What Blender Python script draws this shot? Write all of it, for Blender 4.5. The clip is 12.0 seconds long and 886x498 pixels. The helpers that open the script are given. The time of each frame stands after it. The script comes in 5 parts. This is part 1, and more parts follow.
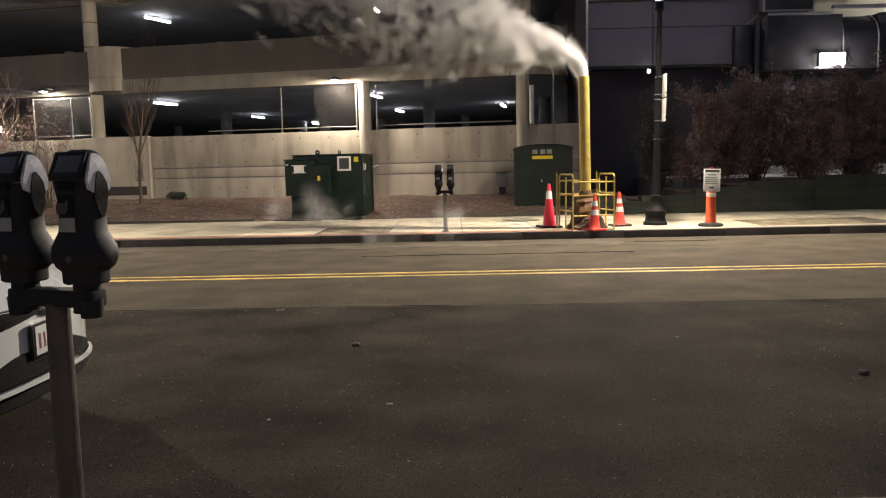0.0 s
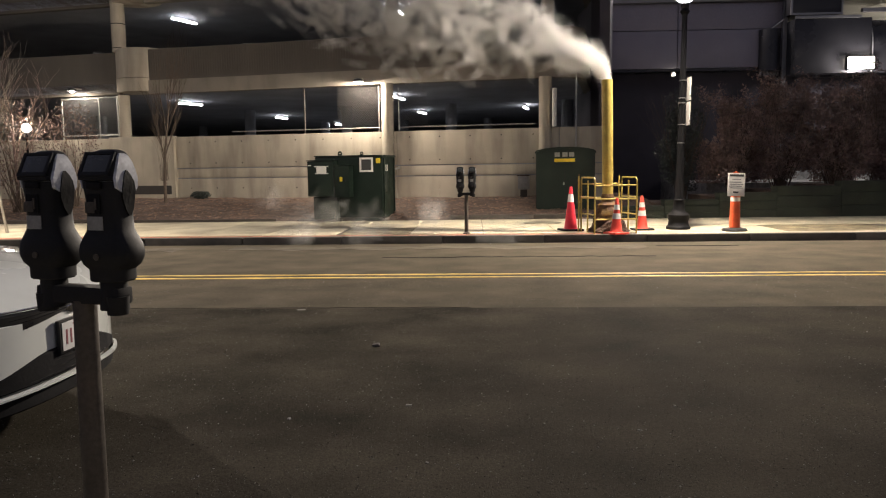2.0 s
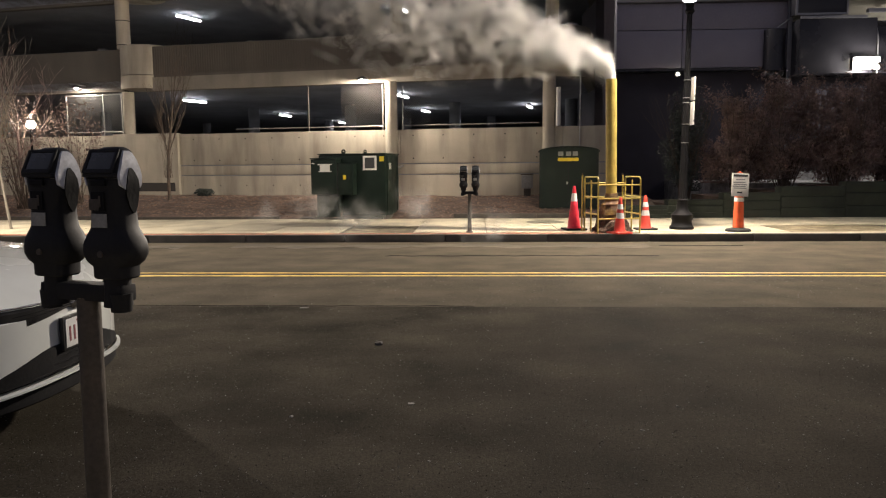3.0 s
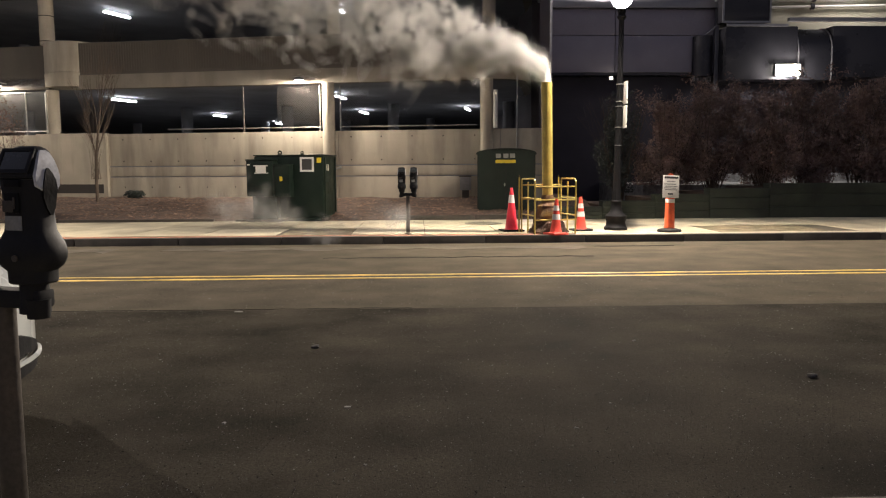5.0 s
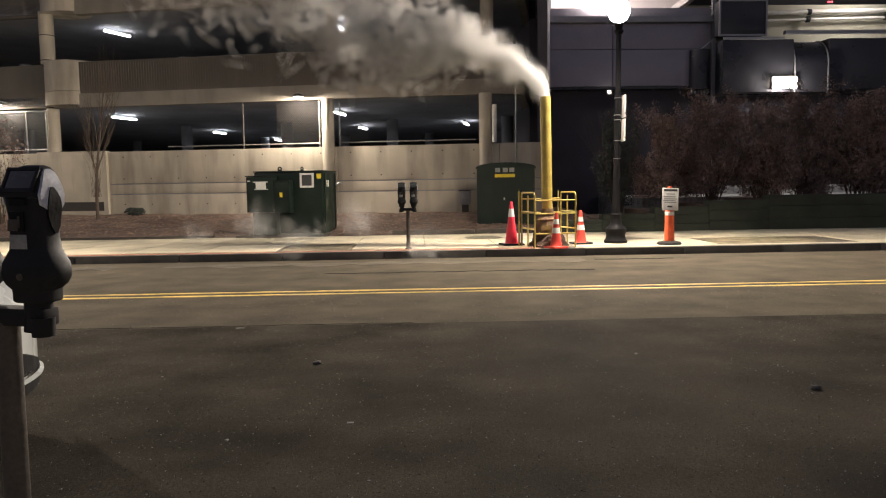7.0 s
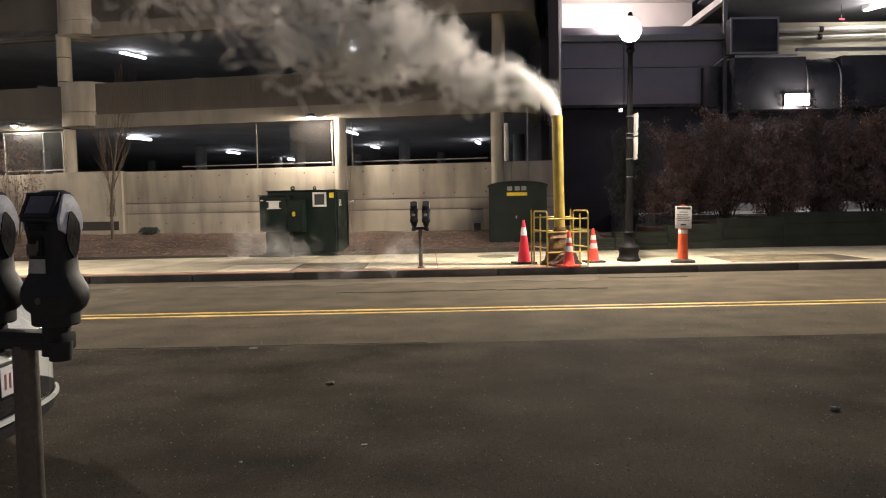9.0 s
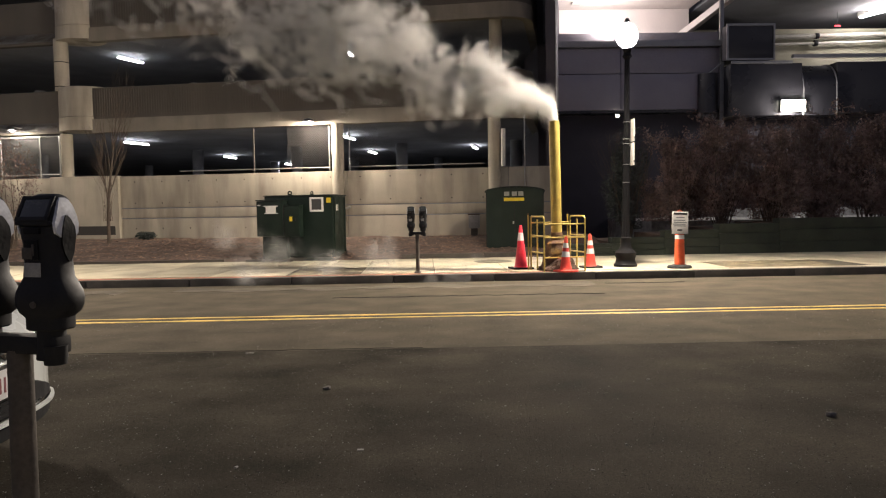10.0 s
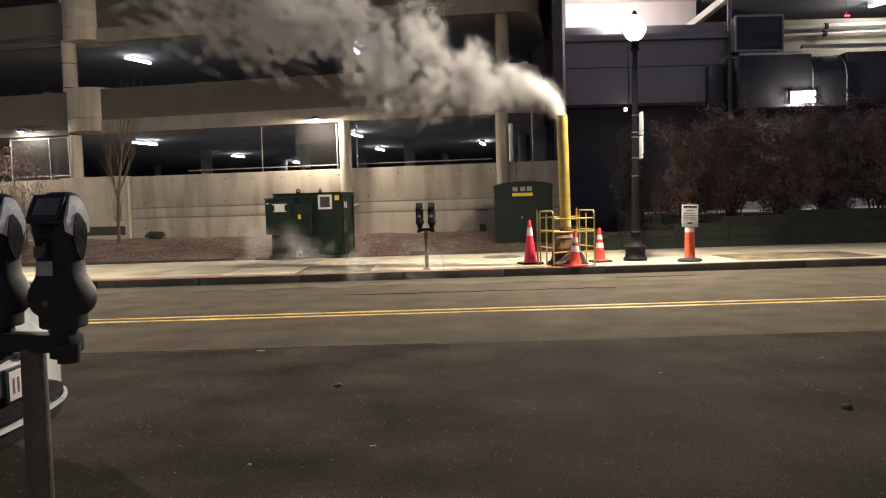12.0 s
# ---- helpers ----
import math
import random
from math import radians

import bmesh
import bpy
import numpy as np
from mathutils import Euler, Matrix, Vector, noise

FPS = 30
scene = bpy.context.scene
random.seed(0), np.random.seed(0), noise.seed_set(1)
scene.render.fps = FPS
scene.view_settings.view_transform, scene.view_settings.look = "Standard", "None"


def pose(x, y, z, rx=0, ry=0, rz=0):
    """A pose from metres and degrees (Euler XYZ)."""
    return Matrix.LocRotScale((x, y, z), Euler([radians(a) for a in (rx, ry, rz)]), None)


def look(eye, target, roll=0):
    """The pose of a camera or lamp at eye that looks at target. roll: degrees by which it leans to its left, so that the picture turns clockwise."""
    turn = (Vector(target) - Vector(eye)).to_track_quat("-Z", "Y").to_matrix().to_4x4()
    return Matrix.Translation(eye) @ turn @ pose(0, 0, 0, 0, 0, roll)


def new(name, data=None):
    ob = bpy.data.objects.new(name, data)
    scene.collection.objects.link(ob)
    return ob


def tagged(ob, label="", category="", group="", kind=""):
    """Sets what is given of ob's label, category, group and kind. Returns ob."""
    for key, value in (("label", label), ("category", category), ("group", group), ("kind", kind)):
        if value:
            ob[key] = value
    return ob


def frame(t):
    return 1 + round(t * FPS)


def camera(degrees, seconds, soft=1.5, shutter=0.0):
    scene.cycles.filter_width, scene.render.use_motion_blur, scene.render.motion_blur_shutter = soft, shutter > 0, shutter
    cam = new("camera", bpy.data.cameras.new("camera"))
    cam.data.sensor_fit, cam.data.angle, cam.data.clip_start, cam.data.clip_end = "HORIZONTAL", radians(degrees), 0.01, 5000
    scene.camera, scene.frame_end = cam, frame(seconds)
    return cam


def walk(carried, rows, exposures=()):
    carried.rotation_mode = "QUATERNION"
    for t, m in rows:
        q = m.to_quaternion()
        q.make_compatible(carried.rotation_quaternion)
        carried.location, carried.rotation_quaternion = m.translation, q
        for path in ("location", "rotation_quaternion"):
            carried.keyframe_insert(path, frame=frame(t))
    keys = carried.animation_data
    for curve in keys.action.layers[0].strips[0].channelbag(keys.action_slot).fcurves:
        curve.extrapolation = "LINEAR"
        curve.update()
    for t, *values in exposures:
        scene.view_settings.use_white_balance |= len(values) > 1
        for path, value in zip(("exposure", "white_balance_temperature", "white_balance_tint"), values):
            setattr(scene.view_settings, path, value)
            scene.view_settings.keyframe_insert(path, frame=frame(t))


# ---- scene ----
cam = camera(62.0, 12.0, soft=1.15)
PATH = [
    (0, (0.041, 0.043, 1.416), (0.011, 2.031, 1.201), -1.2),
    (0.5, (0.041, 0.048, 1.418), (-0.004, 2.036, 1.205), -1.2),
    (1, (0.045, 0.037, 1.417), (-0.016, 2.025, 1.208), -1.2),
    (1.5, (0.037, 0.041, 1.423), (-0.036, 2.029, 1.215), -1.0),
    (2, (0.039, 0.034, 1.418), (-0.047, 2.021, 1.209), -0.7),
    (2.5, (0.036, 0.04, 1.416), (-0.06, 2.026, 1.204), -0.5),
    (3, (0.038, 0.034, 1.42), (-0.056, 2.021, 1.207), -0.4),
    (5, (0.062, 0.041, 1.417), (0.131, 2.028, 1.208), -0.3),
    (5.5, (0.063, 0.038, 1.419), (0.158, 2.026, 1.219), -0.3),
    (6, (0.051, 0.037, 1.419), (0.149, 2.026, 1.23), -0.5),
    (6.5, (0.049, 0.038, 1.42), (0.136, 2.028, 1.241), -0.6),
    (7, (0.051, 0.033, 1.419), (0.121, 2.024, 1.249), -0.8),
    (9, (0.039, 0.038, 1.436), (0.078, 2.034, 1.315), -1.0),
    (9.5, (0.041, 0.037, 1.436), (0.084, 2.033, 1.324), -0.9),
    (10, (0.042, 0.038, 1.433), (0.089, 2.035, 1.326), -0.9),
    (10.5, (0.042, 0.047, 1.428), (0.088, 2.043, 1.321), -1.0),
    (11, (0.039, 0.041, 1.428), (0.077, 2.038, 1.319), -1.3),
    (11.5, (0.038, 0.047, 1.427), (0.067, 2.044, 1.313), -1.5),
    (12, (0.03, 0.055, 1.424), (0.054, 2.051, 1.308), -1.6),
]
walk(cam, [(t, look(eye, target, roll)) for t, eye, target, roll in PATH], [(0.0, 0.26), (3.0, 0.26), (6.0, 0.29), (9.0, 0.35), (12.0, 0.35)])

# ---- world, exposure and lamps ----
scene.view_settings.exposure = 0.0
night = bpy.data.worlds.new("night")
scene.world = night
night.use_nodes = True
night.node_tree.nodes["Background"].inputs[0].default_value = (0.55, 0.55, 0.75, 1)
night.node_tree.nodes["Background"].inputs[1].default_value = 0.170

WARM = (1.0, 0.865, 0.725)
COOL = (1.0, 0.90, 0.86)


def point_lamp(name, at, watts, colour, radius=0.12, linear=False, smooth=0.0):
    """A lamp at a luminaire, or an added fill where none stands. linear: a wide street optic, whose light thins out
    more slowly along the street.
    """
    data = bpy.data.lights.new(name, "POINT")
    data.energy, data.color, data.shadow_soft_size = watts, colour, radius
    if linear:
        data.use_nodes = True
        tree = data.node_tree
        fall = tree.nodes.new("ShaderNodeLightFalloff")
        fall.inputs["Strength"].default_value = 1.0
        fall.inputs["Smooth"].default_value = smooth
        tree.links.new(fall.outputs["Linear"], tree.nodes["Emission"].inputs["Strength"])
    ob = new(name, data)
    ob.location = at
    return ob


def down_lamp(name, at, watts, colour, degrees, blend, tilt=0.0, falloff="Linear", smooth=0.0):
    """The downward optic of a street luminaire."""
    data = bpy.data.lights.new(name, "SPOT")
    data.energy, data.color, data.shadow_soft_size = watts, colour, 0.16
    data.spot_size, data.spot_blend = radians(degrees), blend
    data.use_nodes = True
    tree = data.node_tree
    fall = tree.nodes.new("ShaderNodeLightFalloff")
    fall.inputs["Strength"].default_value = 1.0
    fall.inputs["Smooth"].default_value = smooth
    tree.links.new(fall.outputs[falloff], tree.nodes["Emission"].inputs["Strength"])
    ob = new(name, data)
    ob.location = at
    ob.rotation_euler = (radians(-tilt), 0, 0)
    return ob


LAMP_AT = (4.05, 14.75, 4.80)
point_lamp("street_lamp_light", LAMP_AT, 450, WARM, 0.09, linear=True, smooth=9.0)
down_lamp("street_lamp_optic", LAMP_AT, 2350, WARM, 158, 0.8, falloff="Quadratic", smooth=15.0)
point_lamp("path_lamp_light", (-13.46, 22.0, 3.05), 150, WARM, 0.12)
# Unseen lamp to the left, assumed from the evenly lit pavement; no post built.
down_lamp("far_street_lamp_optic", (-11.5, 14.4, 5.4), 470, WARM, 148, 0.7, 20.0)
# Its all-round glow, added to lift the left end of the steam.
point_lamp("far_street_lamp_light", (-11.5, 14.4, 5.4), 35, WARM, 0.09, linear=True, smooth=9.0)
# Added fill from the right; no lamp is known on the near side.
point_lamp("near_side_fill", (17.0, 0.5, 6.0), 6, WARM, 0.16, linear=True)

# facade frame: x along the front, y into the building
FACADE = pose(-4.0, 24.0, 0, 0, 0, -11.3)


def on_front(x, y, z):
    return FACADE @ Vector((x, y, z))


point_lamp("front_light_a", on_front(0.51, -0.42, 4.275), 780, WARM, 0.06)
point_lamp("front_light_b", on_front(-10.2, -0.22, 4.395), 300, WARM, 0.06)
# Fill at the glowing duct panel, added to light what lies behind the hedge.
point_lamp("duct_glare_fill", (13.2, 25.9, 4.75), 170, COOL, 0.10)
point_lamp("deck_tube_light", (18.0, 29.3, 8.75), 140, COOL, 0.3)
point_lamp("soffit_light", (6.8, 26.9, 8.2), 420, COOL, 0.10)


# ---- materials ----
def mat(name, base, rough=0.7, metal=0.0, vary=0.25, scale=6.0, fine=60.0, bump=0.15, stain=None, stain_scale=1.2,
        stain_amount=0.5, per_piece=0.0, emit=None, emit_strength=0.0, coat=0.0, space="Object", spec=0.5, streak=False, relief=None):
    """A worn surface: two scales of tone, optional stains, fine relief."""
    m = bpy.data.materials.new(name)
    m.use_nodes = True
    nt = m.node_tree
    n, l = nt.nodes, nt.links
    b = n["Principled BSDF"]
    b.inputs["Metallic"].default_value = metal
    b.inputs["Specular IOR Level"].default_value = spec
    b.inputs["Coat Weight"].default_value = coat
    tc = n.new("ShaderNodeTexCoord")
    if space == "World":
        src = n.new("ShaderNodeNewGeometry").outputs["Position"]
    else:
        src = tc.outputs["Object"]

    def noise_at(s, detail=4, stretch=None):
        t = n.new("ShaderNodeTexNoise")
        t.inputs["Scale"].default_value = s
        t.inputs["Detail"].default_value = detail
        if stretch:
            mp = n.new("ShaderNodeMapping")
            mp.inputs["Scale"].default_value = stretch
            l.new(src, mp.inputs["Vector"])
            l.new(mp.outputs[0], t.inputs["Vector"])
        else:
            l.new(src, t.inputs["Vector"])
        return t.outputs["Fac"]

    def ramp(fac, a, b_, lo, hi):
        r = n.new("ShaderNodeMapRange")
        l.new(fac, r.inputs["Value"])
        for k, v in (("From Min", a), ("From Max", b_), ("To Min", lo), ("To Max", hi)):
            r.inputs[k].default_value = v
        return r.outputs["Result"]

    def mul(x, y):
        q = n.new("ShaderNodeMath")
        q.operation = "MULTIPLY"
        l.new(x, q.inputs[0])
        l.new(y, q.inputs[1])
        return q.outputs[0]

    coarse, grain = noise_at(scale), noise_at(fine, 2)
    tone = mul(ramp(coarse, 0.3, 0.7, 1 - vary, 1 + vary), ramp(grain, 0.3, 0.7, 1 - vary * 0.6, 1 + vary * 0.6))
    if per_piece:
        info = n.new("ShaderNodeObjectInfo")
        tone = mul(tone, ramp(info.outputs["Random"], 0, 1, 1 - per_piece, 1 + per_piece))
    colour = n.new("ShaderNodeMix")
    colour.data_type = "RGBA"
    colour.inputs["Factor"].default_value = 0
    colour.inputs[6].default_value = (*base, 1)
    colour.inputs[7].default_value = (*(stain or base), 1)
    if stain:
        l.new(ramp(noise_at(stain_scale, 6, ((2.6, 2.6, 0.45) if streak is True else streak) if streak else None), 0.45, 0.68, 0, stain_amount), colour.inputs["Factor"])
    sc = n.new("ShaderNodeVectorMath")
    sc.operation = "SCALE"
    l.new(colour.outputs[2], sc.inputs[0])
    l.new(tone, sc.inputs["Scale"])
    l.new(sc.outputs[0], b.inputs["Base Color"])
    l.new(ramp(coarse, 0.3, 0.7, max(0.03, rough - 0.12), min(1, rough + 0.12)), b.inputs["Roughness"])
    if bump:
        bp = n.new("ShaderNodeBump")
        bp.inputs["Strength"].default_value = bump
        bp.inputs["Distance"].default_value = 0.02
        l.new(noise_at(relief, 3) if relief else grain, bp.inputs["Height"])
        l.new(bp.outputs[0], b.inputs["Normal"])
    if emit:
        b.inputs["Emission Color"].default_value = (*emit, 1)
        b.inputs["Emission Strength"].default_value = emit_strength
    return m


M = dict(
    asphalt=mat("asphalt", (0.084, 0.073, 0.055), 0.97, vary=0.24, scale=1.6, fine=38, bump=0.22, relief=140, stain=(0.100, 0.087, 0.064), stain_scale=0.9, stain_amount=0.7, streak=(0.3, 1.6, 1), space="World", spec=0.02),
    # Copy of the asphalt, darkened in colour for lamp light fading this way.
    asphalt_near=mat("dimmed_asphalt", (0.049, 0.043, 0.033), 0.97, vary=0.50, scale=1.1, fine=85, bump=0.35, relief=150, stain=(0.036, 0.031, 0.024), stain_scale=1.5, stain_amount=0.7, streak=(0.28, 1.1, 1), space="World", spec=0.02),
    asphalt_pale=mat("asphalt_patch", (0.100, 0.087, 0.066), 0.95, vary=0.4, scale=1.6, fine=38, bump=0.22, relief=140, stain=(0.05, 0.043, 0.034), stain_scale=0.9, stain_amount=0.8, streak=(0.3, 1.6, 1), spec=0.15, space="World"),
    # Colour lifted and tinted for the veil of glare round the street lamp.
    dark_wall=mat("dark_rendered_wall", (0.070, 0.066, 0.078), 0.9, vary=0.15, scale=1.2, fine=30, spec=0.2),
    tar=mat("tar_seal", (0.016, 0.015, 0.014), 0.97, vary=0.3, scale=5, fine=60, spec=0.1),
    yellow_line=mat("road_paint_yellow", (0.62, 0.43, 0.09), 0.7, vary=0.3, scale=3, fine=50, stain=(0.16, 0.12, 0.05), stain_scale=9, stain_amount=0.5, space="World"),
    slab=mat("pavement_concrete", (0.52, 0.465, 0.33), 0.85, vary=0.14, scale=1.5, fine=70, bump=0.25, stain=(0.26, 0.23, 0.17), stain_scale=1.1, stain_amount=0.6, per_piece=0.12, space="World"),
    joint=mat("joint_dirt", (0.10, 0.085, 0.06), 0.9, vary=0.3, space="World"),
    kerb=mat("kerb_granite", (0.075, 0.068, 0.058), 0.8, vary=0.25, scale=5, fine=120, stain=(0.045, 0.041, 0.037), stain_scale=2.0, stain_amount=0.8, per_piece=0.15, space="World"),
    brick=mat("paver_brick", (0.36, 0.14, 0.08), 0.85, vary=0.25, scale=8, fine=80, per_piece=0.3, space="World"),
    soil=mat("trodden_soil", (0.24, 0.20, 0.12), 0.95, vary=0.4, scale=4, fine=60, bump=0.8, stain=(0.08, 0.07, 0.035), stain_scale=3, stain_amount=0.8, space="World"),
    mulch=mat("bark_mulch", (0.105, 0.066, 0.046), 0.95, vary=0.5, scale=9, fine=70, bump=1.0, stain=(0.05, 0.034, 0.026), stain_scale=1.1, stain_amount=0.8, space="World"),
    chip=mat("bark_chip", (0.17, 0.11, 0.08), 0.9, vary=0.5, scale=6, fine=40, per_piece=0.4),
    edging=mat("dark_edging", (0.06, 0.05, 0.04), 0.8, vary=0.3, scale=5, fine=40),
    concrete=mat("cast_concrete", (0.44, 0.395, 0.31), 0.85, vary=0.12, scale=1.1, fine=50, bump=0.2, stain=(0.24, 0.21, 0.165), stain_scale=0.8, stain_amount=0.75, streak=True),
    # Concrete darkened in colour for the weak light above the lamps' reach.
    ribbed=mat("shaded_ribbed_concrete", (0.092, 0.081, 0.067), 0.9, vary=0.10, scale=1.1, fine=50, bump=0.2, stain=(0.11, 0.098, 0.08), stain_scale=0.6, stain_amount=0.7, streak=True),
    # Ledge concrete, darkened likewise against the wide pool of the wall lamp.
    ledge=mat("shaded_ledge_concrete", (0.22, 0.197, 0.16), 0.88, vary=0.12, scale=1.1, fine=50, bump=0.2, stain=(0.16, 0.14, 0.11), stain_scale=0.8, stain_amount=0.7, streak=True),
    dark_concrete=mat("garage_concrete", (0.23, 0.235, 0.255), 0.9, vary=0.2, scale=0.8, fine=30),
    hole=mat("tie_hole", (0.05, 0.045, 0.04), 0.9, vary=0.1),
    galv=mat("galvanised_steel", (0.38, 0.38, 0.36), 0.5, 0.8, vary=0.15, scale=10, fine=90, bump=0.05),
    tube=mat("tube_light", (0.9, 0.9, 0.9), 0.4, vary=0, bump=0, emit=(0.96, 0.97, 1.0), emit_strength=36),
    fixture=mat("fixture_housing", (0.5, 0.5, 0.48), 0.5, vary=0.1),
    bulb=mat("lamp_glow", (0.9, 0.9, 0.9), 0.4, vary=0, bump=0, emit=(1.0, 0.93, 0.78), emit_strength=30),
    lampglow=mat("street_lamp_glow", (0.9, 0.9, 0.9), 0.4, vary=0, bump=0, emit=(1.0, 0.94, 0.98), emit_strength=25),
    # Base colour raised to carry the lens glare spread over this wing.
    clad=mat("dark_cladding", (0.30, 0.28, 0.31), 0.45, 0.4, vary=0.12, scale=0.8, fine=30, bump=0.05),
    trim=mat("dull_metal_trim", (0.30, 0.30, 0.30), 0.4, 0.7, vary=0.12, scale=3, fine=40, bump=0.04),
    duct=mat("dark_metal_duct", (0.035, 0.035, 0.040), 0.34, 0.3, vary=0.15, scale=1.5, fine=20, bump=0.04),
    soffit=mat("pale_soffit", (0.66, 0.60, 0.58), 0.7, vary=0.05, scale=1, fine=20, bump=0.03),
    beige=mat("beige_wall", (0.40, 0.38, 0.29), 0.8, vary=0.12, scale=1, fine=30),
    pipe=mat("pale_pipe", (0.62, 0.60, 0.54), 0.4, vary=0.1, scale=3, fine=30, bump=0.03),
    # Leaf hue is its own; brightness is raised for the glare over the hedge.
    leaf=mat("copper_leaf", (0.20, 0.136, 0.116), 0.6, vary=0.5, scale=2.5, fine=30, bump=0.1, space="World"),
    green_leaf=mat("dark_green_leaf", (0.045, 0.055, 0.045), 0.6, vary=0.4, scale=2.5, fine=30, bump=0.1, space="World"),
    bark=mat("grey_bark", (0.10, 0.075, 0.055), 0.9, vary=0.3, scale=10, fine=60, bump=0.6),
    stake=mat("pale_stake", (0.30, 0.27, 0.22), 0.8, vary=0.2, scale=6, fine=40),
    low_wall=mat("mossy_low_wall", (0.034, 0.040, 0.027), 0.9, vary=0.25, scale=2.5, fine=40, bump=0.5, stain=(0.014, 0.018, 0.012), stain_scale=1.3, stain_amount=0.8, space="World"),
    pale_ground=mat("pale_gravel", (0.42, 0.42, 0.40), 0.9, vary=0.4, scale=6, fine=40, bump=0.6, space="World"),
    green=mat("green_enamel", (0.0075, 0.0155, 0.0105), 0.5, vary=0.16, scale=3, fine=50, bump=0.05, stain=(0.017, 0.027, 0.020), stain_scale=1.6, stain_amount=0.5, spec=0.3),
    white=mat("white_label", (0.75, 0.73, 0.68), 0.6, vary=0.08, scale=10, fine=60, bump=0.0),
    yellow_label=mat("yellow_label", (0.75, 0.55, 0.03), 0.6, vary=0.1, scale=10, fine=60, bump=0.0),
    ink=mat("dark_print", (0.05, 0.05, 0.05), 0.7, vary=0.1, bump=0.0),
    yellow=mat("yellow_paint", (0.48, 0.365, 0.085), 0.5, vary=0.18, scale=4, fine=50, bump=0.08, stain=(0.34, 0.23, 0.05), stain_scale=2.5, stain_amount=0.6),
    rust=mat("rusty_iron", (0.10, 0.052, 0.028), 0.85, vary=0.45, scale=6, fine=50, bump=0.5, stain=(0.26, 0.16, 0.03), stain_scale=5, stain_amount=0.7),
    orange_red=mat("red_orange_pvc", (0.80, 0.035, 0.065), 0.5, vary=0.12, scale=6, fine=40, bump=0.03),
    orange=mat("orange_pvc", (0.80, 0.085, 0.06), 0.5, vary=0.12, scale=6, fine=40, bump=0.03, stain=(0.45, 0.06, 0.03), stain_scale=5, stain_amount=0.4),
    orange_b=mat("worn_orange_pvc", (0.78, 0.12, 0.04), 0.5, vary=0.15, scale=6, fine=40, bump=0.03, stain=(0.40, 0.10, 0.03), stain_scale=5, stain_amount=0.5),
    red_led=mat("red_sign_glow", (0.5, 0.02, 0.02), 0.5, vary=0, bump=0, emit=(1, 0.05, 0.08), emit_strength=3),
    band=mat("reflective_band", (0.75, 0.74, 0.72), 0.35, vary=0.12, scale=9, fine=60, bump=0.03),
    rubber=mat("black_rubber", (0.013, 0.012, 0.012), 0.8, vary=0.3, scale=8, fine=60, bump=0.2),
    black=mat("black_enamel", (0.009, 0.009, 0.010), 0.6, vary=0.15, scale=6, fine=60, bump=0.08, spec=0.12),
    meter=mat("dark_meter_shell", (0.013, 0.013, 0.014), 0.62, 0.0, spec=0.25, vary=0.2, scale=9, fine=90, bump=0.02),
    silver=mat("worn_silver_shell", (0.60, 0.62, 0.66), 0.40, 0.1, vary=0.2, scale=9, fine=90, bump=0.02, stain=(0.25, 0.25, 0.27), stain_scale=12, stain_amount=0.5),
    display=mat("dull_display", (0.03, 0.034, 0.034), 0.2, vary=0.15, scale=8, fine=50, bump=0.0, coat=0.4),
    sticker=mat("grey_sticker", (0.26, 0.26, 0.25), 0.6, vary=0.15, scale=20, fine=80, bump=0.0),
    steelpost=mat("weathered_steel_post", (0.075, 0.065, 0.055), 0.55, 0.4, vary=0.25, scale=6, fine=60, bump=0.15, stain=(0.10, 0.075, 0.055), stain_scale=4, stain_amount=0.5),
    carpaint=mat("white_car_paint", (0.72, 0.75, 0.72), 0.25, vary=0.03, scale=1, fine=10, bump=0.0, coat=0.8),
    carblack=mat("black_car_plastic", (0.012, 0.012, 0.013), 0.35, vary=0.15, scale=8, fine=50, bump=0.05),
    carmatte=mat("matte_car_plastic", (0.010, 0.010, 0.011), 0.85, vary=0.15, scale=8, fine=50, bump=0.1, spec=0.15),
    chrome=mat("chrome", (0.75, 0.75, 0.76), 0.12, 1.0, vary=0.03, bump=0.0),
    tyre=mat("tyre_rubber", (0.02, 0.02, 0.02), 0.8, vary=0.2, bump=0.2),
    lens=mat("headlamp_lens", (0.35, 0.36, 0.37), 0.08, vary=0.2, scale=14, fine=30, bump=0.05, coat=1.0),
    glass=mat("car_glass", (0.015, 0.018, 0.02), 0.06, vary=0.0, bump=0.0, coat=1.0),
    plate=mat("plate_white", (0.72, 0.72, 0.70), 0.4, vary=0.04, scale=10, fine=40, bump=0.0),
    plate_red=mat("plate_marks", (0.22, 0.06, 0.07), 0.5, vary=0.05, bump=0.0),
    litter=mat("pale_litter", (0.22, 0.215, 0.20), 0.8, vary=0.2, scale=20, fine=60),
    stone=mat("dark_stone", (0.11, 0.10, 0.09), 0.9, vary=0.3, scale=20, fine=80, bump=0.4),
    iron=mat("cast_iron_cover", (0.20, 0.18, 0.13), 0.7, 0.3, vary=0.3, scale=9, fine=60, bump=0.4),
)


